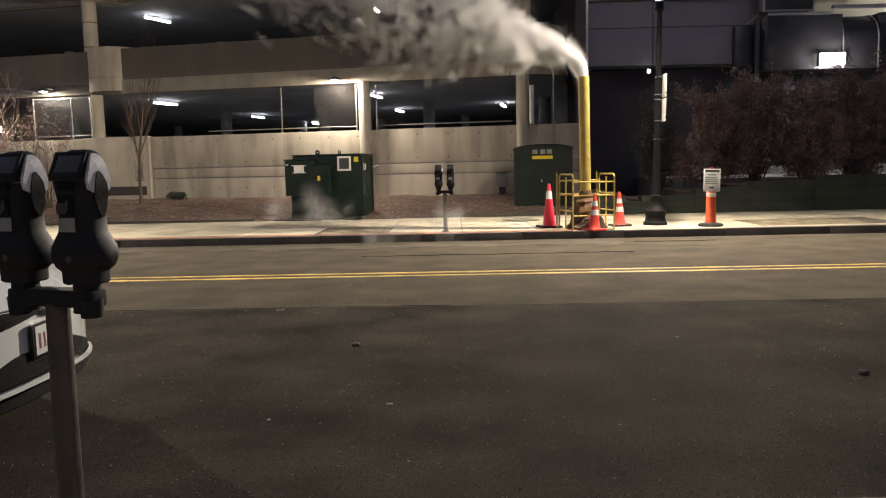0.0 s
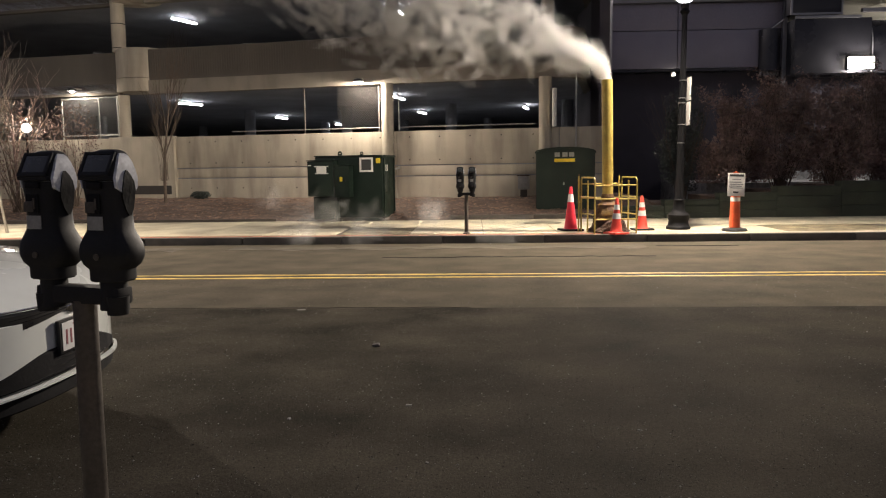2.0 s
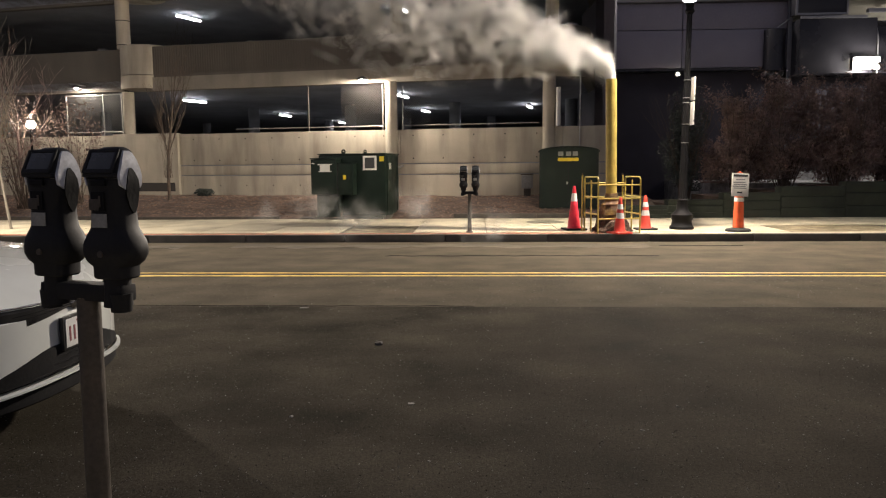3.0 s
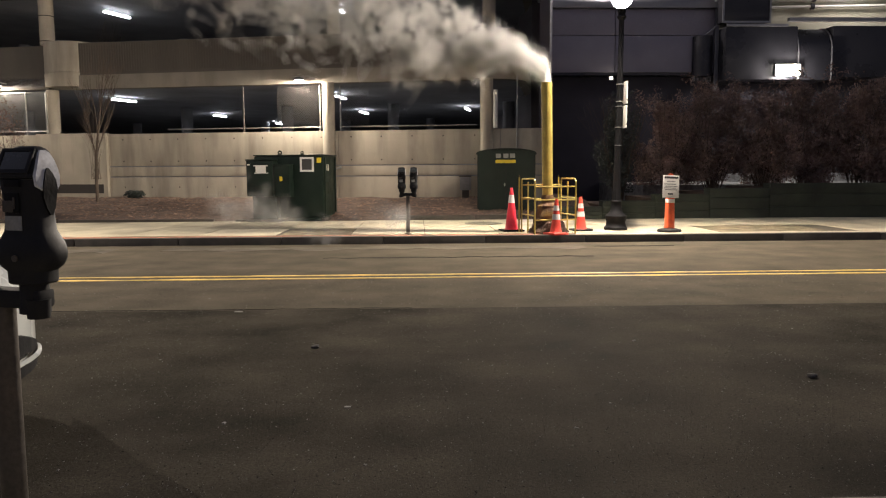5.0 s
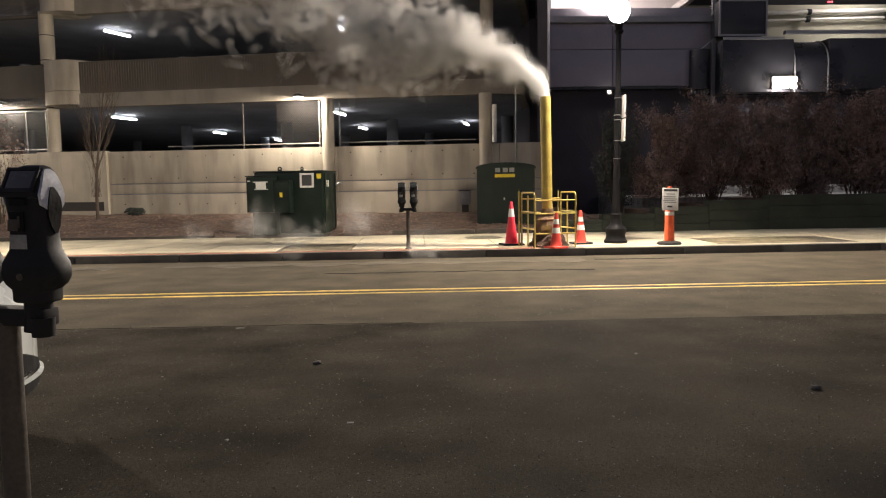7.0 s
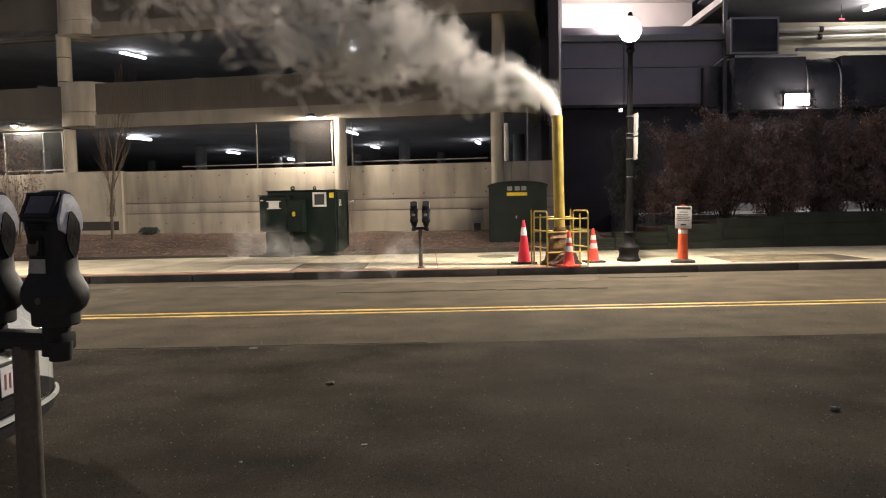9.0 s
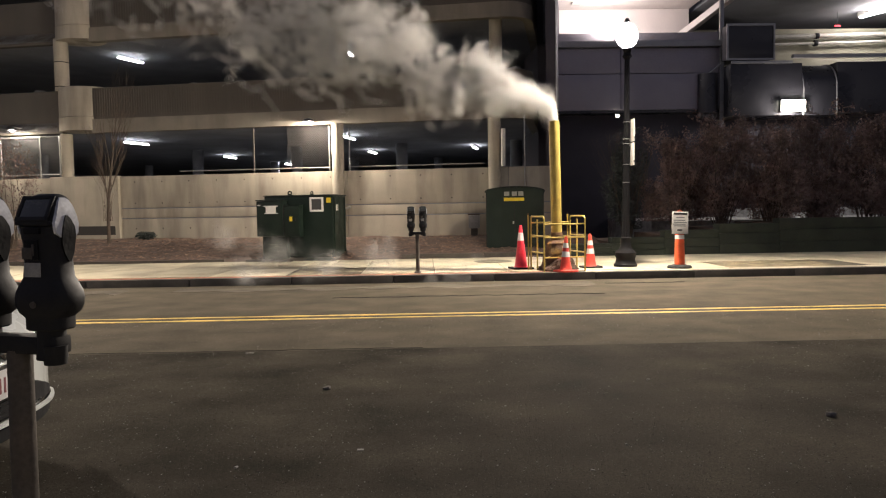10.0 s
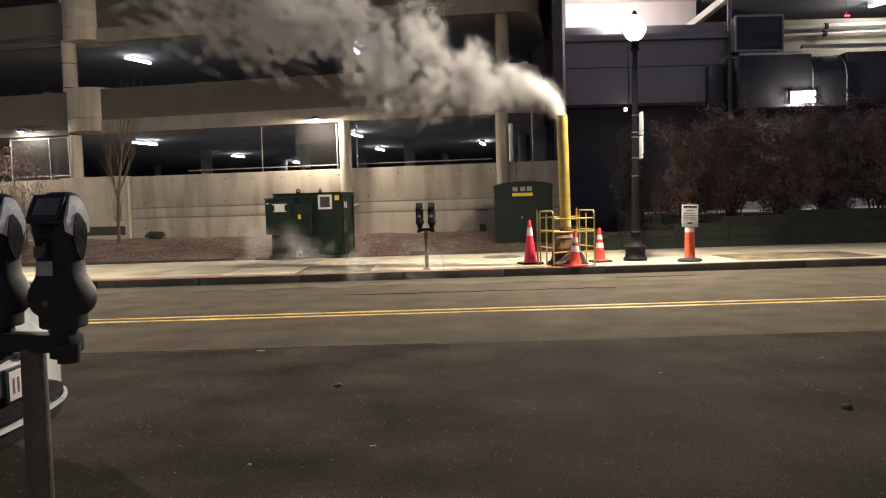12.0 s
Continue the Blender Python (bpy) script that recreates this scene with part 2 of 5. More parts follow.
# ---- mesh tools ----
def box(bm, x0, x1, y0, y1, z0, z1, bevel=0.0, m=None):
    r = bmesh.ops.create_cube(bm, size=1.0, matrix=Matrix.Translation(((x0 + x1) / 2, (y0 + y1) / 2, (z0 + z1) / 2)) @ Matrix.Diagonal((x1 - x0, y1 - y0, z1 - z0, 1)))
    if bevel:
        edges = list({e for v in r["verts"] for e in v.link_edges})
        out = bmesh.ops.bevel(bm, geom=edges, offset=bevel, segments=2, affect="EDGES", profile=0.7)
        verts = list({v for f in out["faces"] for v in f.verts} | {v for v in r["verts"] if v.is_valid})
    else:
        verts = r["verts"]
    if m is not None:
        bmesh.ops.transform(bm, matrix=m, verts=verts)
    return bm


def rod(bm, a, b, ra, rb=None, seg=10, caps=True):
    a, b = Vector(a), Vector(b)
    d = b - a
    m = Matrix.Translation((a + b) / 2) @ d.to_track_quat("Z", "Y").to_matrix().to_4x4()
    bmesh.ops.create_cone(bm, cap_ends=caps, segments=seg, radius1=ra, radius2=ra if rb is None else rb, depth=d.length, matrix=m)
    return bm


def bent(bm, pts, r, seg=8):
    for a, b in zip(pts, pts[1:]):
        rod(bm, a, b, r, r, seg)
    for p in pts[1:-1]:
        bmesh.ops.create_icosphere(bm, subdivisions=1, radius=r * 1.03, matrix=Matrix.Translation(p))
    return bm


def lathe(bm, profile, seg=20, at=(0, 0, 0), sx=1.0, sy=1.0):
    """Turns (radius, height) pairs round the z axis."""
    rings = []
    for r, z in profile:
        rings.append([bm.verts.new((at[0] + sx * r * math.cos(2 * math.pi * i / seg), at[1] + sy * r * math.sin(2 * math.pi * i / seg), at[2] + z)) for i in range(seg)])
    for lo, hi in zip(rings, rings[1:]):
        for i in range(seg):
            bm.faces.new((lo[i], lo[(i + 1) % seg], hi[(i + 1) % seg], hi[i]))
    bm.faces.new(list(reversed(rings[0])))
    bm.faces.new(rings[-1])
    return bm


def prism(bm, outline, y0, y1):
    """An outline of (x, z) drawn out from y0 to y1."""
    a = [bm.verts.new((x, y0, z)) for x, z in outline]
    b = [bm.verts.new((x, y1, z)) for x, z in outline]
    k = len(outline)
    for i in range(k):
        bm.faces.new((a[i], a[(i + 1) % k], b[(i + 1) % k], b[i]))
    bm.faces.new(list(reversed(a)))
    bm.faces.new(b)
    bmesh.ops.recalc_face_normals(bm, faces=bm.faces)
    return bm


def mesh_of(name, bm, material, smooth=True):
    me = bpy.data.meshes.new(name)
    bmesh.ops.recalc_face_normals(bm, faces=bm.faces)
    bm.to_mesh(me)
    bm.free()
    me.materials.append(material)
    if smooth:
        me.polygons.foreach_set("use_smooth", [True] * len(me.polygons))
        me.set_sharp_from_angle(angle=radians(38))
    return me


def part(name, bm, material, parent=None, label="", smooth=True, m=None):
    ob = new(name, mesh_of(name, bm, material, smooth))
    if parent is not None:
        ob.parent = parent
    if m is not None:
        ob.matrix_basis = m
    if label:
        tagged(ob, label)
    return ob


def thing(name, label, category, m=None, group="", kind=""):
    ob = new(name)
    ob.empty_display_size = 0.2
    if m is not None:
        ob.matrix_basis = m
    return tagged(ob, label, category, group, kind)


def B():
    return bmesh.new()


def wallbox(name, dims, material, parent, label="", bevel=0.0, m=None):
    return part(name, box(B(), *dims, bevel), material, parent, label, m=m)


# ---- ground, road and pavement ----
KERB_Y, PAVE_Z, BED_Y = 14.54, 0.15, 19.45


def sheet(name, x0, x1, y0, y1, z, nx, ny, material, height=None):
    bm = B()
    grid = [[bm.verts.new((x0 + (x1 - x0) * i / nx, y0 + (y1 - y0) * j / ny, z)) for i in range(nx + 1)] for j in range(ny + 1)]
    if height:
        for row in grid:
            for v in row:
                v.co.z = height(v.co.x, v.co.y)
    for j in range(ny):
        for i in range(nx):
            bm.faces.new((grid[j][i], grid[j][i + 1], grid[j + 1][i + 1], grid[j + 1][i]))
    return new(name, mesh_of(name, bm, material))


tagged(sheet("ground", -400, 400, -400, 400, -0.03, 8, 8, M["asphalt"]), "dark open ground round the street", "ground", kind="structure")
tagged(sheet("road", -120, 120, 2.75, KERB_Y, 0.0, 4, 2, M["asphalt"]), "worn dark asphalt street at night", "road", kind="structure")


def flat_shape(name, pts, z, material, parent, thick=0.004, label=""):
    bm = B()
    prism(bm, [(x, y) for x, y in pts], 0, thick)
    # outline was drawn in x, z: lay it down
    for v in bm.verts:
        v.co = Vector((v.co.x, v.co.z, z + v.co.y))
    return part(name, bm, material, parent, label)


road = bpy.data.objects["road"]
# The joint at its far edge is real; its darker tone stands for falloff.
flat_shape("lane_strip", [(-120, 2.76), (120, 2.76), (120, 7.56), (-120, 7.66)], 0.0, M["asphalt_near"], road, 0.004, "near lane asphalt coloured darker for the fading lamp light")
rng = random.Random(4)


def ragged(x0, x1, y, w, n, seed, wob=0.03):
    r = random.Random(seed)
    top = [(x0 + (x1 - x0) * i / n, y + w * r.uniform(0.5, 1.2) + r.uniform(-wob, wob)) for i in range(n + 1)]
    r = random.Random(seed)
    low = [(x0 + (x1 - x0) * i / n, y - w * r.uniform(0.5, 1.2) + r.uniform(-wob, wob)) for i in range(n + 1)]
    return low + top[::-1]


for i, y in enumerate((9.87, 10.15)):
    flat_shape("yellow_line", ragged(-60, 60, y, 0.058, 240, 7 + i, 0.004), 0.0, M["yellow_line"], road, 0.004, "worn yellow centre line")
flat_shape("tar_crack", ragged(0.1, 14, 7.56, 0.012, 90, 3, 0.02), 0.0, M["tar"], road, 0.003, "dark crack along the lane joint")
flat_shape("tar_crack", ragged(-9, 0.0, 7.66, 0.006, 60, 13, 0.02), 0.0, M["tar"], road, 0.003, "dark crack along the lane joint")
flat_shape("road_patch", ragged(-4.6, 3.2, 13.75, 0.32, 30, 5, 0.12), 0.0, M["asphalt_pale"], road, 0.004, "paler ragged patch by the kerb")
flat_shape("road_patch", ragged(-16, -5.5, 13.7, 0.4, 30, 6, 0.12), 0.0, M["asphalt_pale"], road, 0.004, "paler ragged patch by the kerb")
flat_shape("tar_crack", ragged(3.4, 4.9, 13.75, 0.03, 12, 8, 0.03), 0.0, M["tar"], road, 0.006, "dark crack beside the kerb")
flat_shape("tar_crack", ragged(-1.5, 3.0, 12.2, 0.02, 30, 9, 0.05), 0.0, M["tar"], road, 0.006, "dark crack")

# pavements: a bed of mortar, slabs, bricks and kerb stones on it
pavement = new("pavement", mesh_of("pavement", box(B(), -60, 60, KERB_Y + 0.16, BED_Y + 0.2, -0.02, PAVE_Z - 0.012), M["joint"]))
tagged(pavement, "pale concrete pavement with dirt joints under street light", "pavement", kind="structure")
near_pavement = new("pavement_near", mesh_of("pavement_near", box(B(), -60, 60, -6, 2.55, -0.02, PAVE_Z), M["slab"]))
tagged(near_pavement, "concrete pavement on the near side", "pavement", kind="structure")
near_kerb = new("kerb_near", mesh_of("kerb_near", box(B(), -60, 60, 2.56, 2.74, -0.05, PAVE_Z, 0.015), M["kerb"]))
tagged(near_kerb, "granite kerb on the near side", "kerb", kind="structure")


def mulch_height(x, y):
    back = 24.0 - 0.2 * (x + 4.0)
    s = min(1.0, max(0.0, (y - BED_Y) / (back - BED_Y)))
    return 0.14 + 0.47 * (1 - (1 - s) ** 1.6) + 0.05 * (noise.noise((x * 0.9, y * 0.9, 0)) + 0.5 * noise.noise((x * 3, y * 3, 2)))


bed = tagged(sheet("planting_bed", -30, 5.0, BED_Y, 30.0, 0, 260, 80, M["mulch"], mulch_height), "brown bark mulch bed with scattered chips", "mulch bed", kind="structure")

# ---- parking garage ----
garage = thing("parking_garage", "cast concrete parking garage with open decks and round columns", "building", FACADE)
L0, L1 = -26.0, 8.2
TOP = 2.71
GAP = 0.018
# front wall in three courses with recessed joints
cuts = [-26, -17.2, -8.95, -6.3, 1.62, 6.75, L1]
for z0, z1 in ((-0.2, 1.29 - GAP), (1.29 + GAP, 1.63 - GAP), (1.63 + GAP, TOP)):
    for a, b in zip(cuts, cuts[1:]):
        wallbox("wall_panel", (a + 0.006, b - 0.006, 0.0, 0.22, z0, z1), M["concrete"], garage, bevel=0.008)
wallbox("wall_core", (L0, L1, 0.04, 0.20, -0.2, TOP - 0.02), M["dark_concrete"], garage)
for i in range(34):
    x = -5.9 + 0.98 * (i % 13) + 0.1
    z = (2.52, 1.80, 0.95)[i // 13]
    part("tie_hole", rod(B(), (x, -0.004, z), (x, 0.01, z), 0.022, seg=10), M["hole"], garage)


def rounded_run(r, inset, x_end, x_start, depth):
    """Plan line of a spandrel that turns a rounded corner and runs back."""
    pts = [(x_start, inset), (x_end - r, inset)]
    for k in range(1, 9):
        a = math.pi / 2 * k / 8
        pts.append((x_end - r + (r - inset) * math.sin(a), r - (r - inset) * math.cos(a)))
    pts.append((x_end - inset, depth))
    return pts


def spandrel(name, z0, z1, inset, thick, material, x_start=-7.3, x_end=7.45, r=0.9, depth=14.0):
    bm = B()
    outer = rounded_run(r, inset, x_end, x_start, depth)
    inner = rounded_run(r, inset + thick, x_end, x_start, depth)
    ring = outer + inner[::-1]
    lo = [bm.verts.new((x, y, z0)) for x, y in ring]
    hi = [bm.verts.new((x, y, z1)) for x, y in ring]
    k, h = len(ring), len(outer)
    for i in range(k):
        bm.faces.new((lo[i], lo[(i + 1) % k], hi[(i + 1) % k], hi[i]))
    for i in range(h - 1):
        for v in (lo, hi):
            bm.faces.new((v[i], v[i + 1], v[k - 2 - i], v[k - 1 - i]))
    return part(name, bm, material, garage)


STOREY = 3.05
for lvl in range(3):
    z = 4.20 + STOREY * lvl
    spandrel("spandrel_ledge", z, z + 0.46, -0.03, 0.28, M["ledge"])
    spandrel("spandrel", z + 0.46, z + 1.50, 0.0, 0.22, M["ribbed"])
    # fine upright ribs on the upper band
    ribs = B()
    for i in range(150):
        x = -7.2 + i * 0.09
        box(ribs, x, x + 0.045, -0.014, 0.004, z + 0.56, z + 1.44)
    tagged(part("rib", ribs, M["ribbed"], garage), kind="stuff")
    wallbox("deck", (L0, 7.2, 0.25, 40, z + 0.14, z + 0.42), M["dark_concrete"], garage)
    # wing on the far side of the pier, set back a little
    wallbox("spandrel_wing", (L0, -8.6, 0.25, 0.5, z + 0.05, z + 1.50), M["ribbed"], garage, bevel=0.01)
    # rounded pier head
    head = B()
    lathe(head, [(0.86, z + 0.10), (0.86, z + 0.55)], 32, (-7.88, 0.42, 0), 1.0, 0.75)
    part("pier_head", head, M["concrete"], garage)
    head = B()
    lathe(head, [(0.85, z + 0.565), (0.85, z + 1.55), (0.83, z + 1.57)], 32, (-7.88, 0.42, 0), 1.0, 0.75)
    part("pier_head", head, M["concrete"], garage)
    part("column", rod(B(), (-8.58, 0.3, z + 1.5), (-8.58, 0.3, z + STOREY + 0.2), 0.235, seg=24), M["concrete"], garage)
    for q in (z + 1.62, z + 2.45):
        part("column_joint", rod(B(), (-8.58, 0.3, q), (-8.58, 0.3, q + 0.03), 0.239, seg=24), M["hole"], garage)
    if lvl:
        for x in (1.33, 6.33):
            part("column", rod(B(), (x, 0.65, z - STOREY + 1.3), (x, 0.65, z + 0.15), 0.2, seg=24), M["concrete"], garage)
for x, y in ((1.33, -0.02), (6.33, -0.02), (-8.50, 0.3)):
    part("column", rod(B(), (x, y, -0.1), (x, y, 4.22), 0.195, seg=28), M["concrete"], garage)
for x in (-16.3, -8.3, -3.5, 1.33, 6.33):
    for y in (9.0, 18.0):
        part("inner_column", rod(B(), (x, y, 1.2), (x, y, 13), 0.25, seg=16), M["dark_concrete"], garage)
wallbox("garage_floor", (L0, L1, 0.25, 40, 0.9, 1.1), M["dark_concrete"], garage)
wallbox("back_wall", (L0, 14, 40, 40.3, 0, 14), M["dark_concrete"], garage)
wallbox("end_wall", (L0 - 0.3, L0, 0, 40.3, 0, 14), M["dark_concrete"], garage)
wallbox("inner_wall", (L1 - 0.3, L1, 0.3, 40.0, 0, 14), M["dark_wall"], garage)
wallbox("pier_wall", (-8.9, -6.35, -0.12, 0.1, -0.2, TOP + 0.03), M["concrete"], garage, bevel=0.01)
# Thin dark strip laid on the wall in place of the shadow there.
wallbox("drain_opening", (-9.0, -6.5, -0.13, -0.115, 0.75, 1.05), M["hole"], garage)
part("downpipe", rod(B(), (6.62, -0.22, 2.72), (6.62, -0.22, 3.85), 0.07, seg=14), M["pipe"], garage, "pale downpipe beside the column")
part("rail_pipe", rod(B(), (7.25, -0.05, 0.3), (7.25, -0.05, 4.3), 0.018, seg=8), M["galv"], garage)


# ---- fence panels above the wall ----
def fence(x0, x1, z0, z1, posts, rails, mesh_from=None, mesh_to=None):
    f = thing("chain_link_fence", "galvanised chain-link fence panel standing on the concrete wall", "fence", FACADE, "fences of the garage")
    for x in posts:
        # Middle posts get a darker steel in place of the dimmer light there.
        part("post", rod(B(), (x, 0.08, z0 - 0.06), (x, 0.08, z1), 0.025, seg=10), M["galv"] if x > 0 or x < -8 else M["steelpost"], f)
    for z in rails:
        part("rail", rod(B(), (x0, 0.08, z), (x1, 0.08, z), 0.018, seg=8), M["galv"], f)
    a, b = mesh_from if mesh_from is not None else x0, mesh_to if mesh_to is not None else x1
    w, h = b - a, z1 - z0
    verts, faces = [], []
    step, t = 0.078, 0.0024
    n = int((w + h) / step)
    for way in (1, -1):
        for i in range(n):
            o = i * step - (h if way > 0 else 0)
            # a wire rises at 45 degrees; clip it to the panel
            s0, s1 = (max(0, -o), min(h, w - o)) if way > 0 else (max(0, o - w), min(h, o))
            if s1 - s0 < 0.02:
                continue
            p = (a + o + s0, z0 + s0) if way > 0 else (a + o - s0, z0 + s0)
            q = (a + o + s1, z0 + s1) if way > 0 else (a + o - s1, z0 + s1)
            k = len(verts)
            y = 0.08 + 0.003 * way
            verts += [(p[0] - t, y, p[1]), (p[0] + t, y, p[1]), (q[0] + t, y, q[1]), (q[0] - t, y, q[1]),
                      (p[0], y + 0.005, p[1]), (q[0], y + 0.005, q[1])]
            faces += [(k, k + 1, k + 2, k + 3), (k, k + 3, k + 5, k + 4), (k + 1, k + 4, k + 5, k + 2)]
    me = bpy.data.meshes.new("wire_mesh")
    me.from_pydata(verts, [], faces)
    # Wire by the wall lamp is darkened in colour to look less lit.
    me.materials.append(M["galv"] if x0 < -5 else M["hole"])
    ob = new("wire_mesh", me)
    ob.parent = f
    tagged(ob, "woven diamond wire", kind="stuff")
    return f


fence(-10.95, -8.6, 2.78, 4.16, (-10.9, -9.37, -8.62), (2.84, 4.14), -10.9, -8.62)
fence(-4.2, 1.05, 2.78, 4.15, (-1.55, 1.02), (2.84,), -0.4, 1.02)
fence(1.64, 6.0, 2.78, 4.1, (1.68,), (2.84,), 1.68, 2.6)

# ---- lights of the garage ----
def tube_light(at, length, turn):
    t = thing("tube_light", "white fluorescent tube fitting under the garage deck", "ceiling light", FACADE @ pose(*at, 0, 0, turn), "garage tube lights")
    part("housing", box(B(), -0.035, 0.035, -length / 2, length / 2, 0.03, 0.09, 0.01), M["fixture"], t)
    part("tube", box(B(), -0.055, 0.055, -length / 2 + 0.02, length / 2 - 0.02, -0.02, 0.028, 0.02), M["tube"], t, "glowing tube")
    for y in (-length / 3, length / 3):
        part("hanger", rod(B(), (0, y, 0.08), (0, y, 0.15), 0.008, seg=6), M["fixture"], t)


for at, turn in (((-8.15, 3.9, 4.20), -12), ((-8.2, 12.1, 4.20), 0), ((-7.6, 18.5, 4.20), 0), ((0.34, 4.5, 4.20), 0), ((-0.7, 11.6, 4.20), 0), ((4.35, 10.8, 4.20), 0),
                 ((-7.75, 3.1, 7.25), -12), ((0.62, 3.6, 7.22), 0)):
    tube_light(at, 1.25, turn)


def front_lamp(x, y, z):
    t = thing("wall_lamp", "small bright lamp fixed under the concrete spandrel", "wall lamp", FACADE @ pose(x, y, z), "lamps on the garage front")
    part("bracket", box(B(), -0.03, 0.03, -0.12, 0.32, 0.10, 0.14, 0.01), M["fixture"], t)
    part("hood", lathe(B(), [(0.04, 0.13), (0.14, 0.085), (0.16, 0.03), (0.16, 0.012), (0.15, 0.012), (0.13, 0.075), (0.03, 0.11)], 20, (0, -0.14, 0)), M["duct"], t)
    b = B()
    bmesh.ops.create_uvsphere(b, u_segments=12, v_segments=8, radius=0.055, matrix=Matrix.Translation((0, -0.14, 0.005)))
    ob = part("bulb", b, M["bulb"], t, "glowing bulb")
    ob.visible_shadow = False


front_lamp(0.51, -0.28, 4.24)
front_lamp(-10.2, -0.08, 4.36)

# ---- dark building, ducts and raised walk beyond the hedge ----
clad = thing("dark_building", "dark metal-clad building wing with pale recessed soffit", "building")
wallbox("corner_pillar", (4.15, 4.75, 26.6, 30, 0, 14), M["dark_wall"], clad, bevel=0.03)
wallbox("pillar_trim", (4.36, 4.44, 26.56, 26.6, 7.3, 14), M["trim"], clad)
for a, b in ((4.75, 7.25), (7.25, 10.9)):
    wallbox("cladding_panel", (a + 0.01, b - 0.01, 27.0, 27.3, 4.95, 6.25), M["clad"], clad, bevel=0.02)
    wallbox("cladding_panel", (a + 0.01, b - 0.01, 27.02, 27.3, 6.27, 7.18), M["clad"], clad, bevel=0.02)
wallbox("ledge", (4.75, 10.9, 26.85, 27.3, 7.2, 7.42), M["trim"], clad, bevel=0.02)
wallbox("parapet", (4.75, 10.9, 27.05, 27.3, 7.44, 7.74), M["clad"], clad, bevel=0.02)
wallbox("lower_wall", (4.75, 18.0, 27.6, 27.9, 0, 4.93), M["dark_wall"], clad)
wallbox("shadow_gap", (4.75, 10.9, 27.05, 27.6, 4.86, 4.94), M["duct"], clad)
wallbox("loggia_wall", (5.05, 10.6, 29.4, 29.6, 7.2, 9.2), M["soffit"], clad)
wallbox("loggia_ceiling", (5.05, 10.6, 26.6, 29.6, 9.2, 9.4), M["soffit"], clad)
wallbox("upper_front", (4.75, 18.0, 26.5, 27.0, 9.42, 14), M["clad"], clad)
part("soffit_beam", box(B(), -0.12, 0.12, -1.9, 1.9, -0.12, 0.12, 0.01), M["soffit"], clad, m=pose(10.75, 28.0, 8.55, -18, 0, 24))
wallbox("downlight", (5.75, 6.05, 28.2, 28.5, 9.12, 9.2), M["fixture"], clad)
wallbox("right_deck_ceiling", (10.9, 30, 26.8, 40, 9.2, 9.4), M["dark_concrete"], clad)
wallbox("pale_base_wall", (8.9, 22, 27.40, 27.58, 0.98, 1.30), M["pale_ground"], clad, "pale lit base wall")
wallbox("beige_wall", (10.9, 30, 31.0, 31.2, 4.0, 8.75), M["beige"], clad)
wallbox("side_wall", (29.8, 30, 20, 40, 0, 14), M["clad"], clad)
wallbox("rear_wall", (4.3, 30, 40, 40.2, 0, 14), M["clad"], clad)

ducts = thing("duct_assembly", "large dark metal air duct with rounded elbow on steel posts", "air duct")
wallbox("post", (10.85, 10.99, 26.9, 27.0, 0.0, 9.2), M["trim"], ducts)
part("louvre_box", box(B(), 10.90, 12.58, 26.4, 27.6, 6.62, 7.84, 0.03), M["duct"], ducts)
fr = B()
for d in ((10.88, 12.62, 26.36, 26.42, 7.80, 7.87), (10.88, 12.62, 26.36, 26.42, 6.58, 6.65), (10.88, 10.94, 26.36, 26.42, 6.65, 7.80), (12.56, 12.62, 26.36, 26.42, 6.65, 7.80)):
    box(fr, *d)
part("louvre_frame", fr, M["trim"], ducts)
part("trunk", box(B(), 11.0, 13.58, 26.3, 28.0, 4.6, 6.46, 0.06), M["duct"], ducts)
part("flange", box(B(), 11.0, 13.2, 26.24, 26.30, 6.44, 6.53, 0.01), M["trim"], ducts)
# elbow: a quarter bend that falls behind the trunk's end
el = B()
outl = [(28.0, 6.5)] + [(26.3 + 0.9 - 0.9 * math.sin(math.pi / 2 * k / 8), 5.6 + 0.9 * math.cos(math.pi / 2 * k / 8)) for k in range(9)] + [(26.3, 4.6), (28.0, 4.6)]
prism(el, outl, 13.66, 14.80)
for v in el.verts:
    v.co = Vector((v.co.y, v.co.x, v.co.z))
part("elbow", el, M["duct"], ducts)
for x in (13.59, 14.80):
    rim = B()
    pts = [(x + 0.03, y - 0.012 if y < 27.9 else y, z + 0.01) for y, z in outl[:-1]]
    bent(rim, pts, 0.028, 6)
    part("rim", rim, M["trim"], ducts, "bright seam rim")
wallbox("trunk_end", (14.9, 30, 26.4, 28.0, 4.7, 6.5), M["duct"], ducts, bevel=0.05)
wallbox("top_rail", (13.2, 30, 26.2, 26.36, 6.62, 6.74), M["trim"], ducts)
for i in range(6):
    x = 10.12 + i * 0.115
    rib = B()
    bmesh.ops.create_uvsphere(rib, u_segments=10, v_segments=8, radius=0.12, matrix=Matrix.Translation((x, 26.9, 4.72)) @ Matrix.Diagonal((0.42, 0.8, 0.9, 1)))
    part("collar_rib", rib, M["trim"], ducts, "shiny corrugated collar rib")
part("round_duct", rod(B(), (10.42, 26.95, 4.78), (10.42, 26.95, 6.2), 0.36, 0.36, 20), M["duct"], ducts)
part("brace", rod(B(), (10.1, 26.8, 5.95), (10.85, 26.8, 6.55), 0.03, seg=8), M["trim"], ducts)

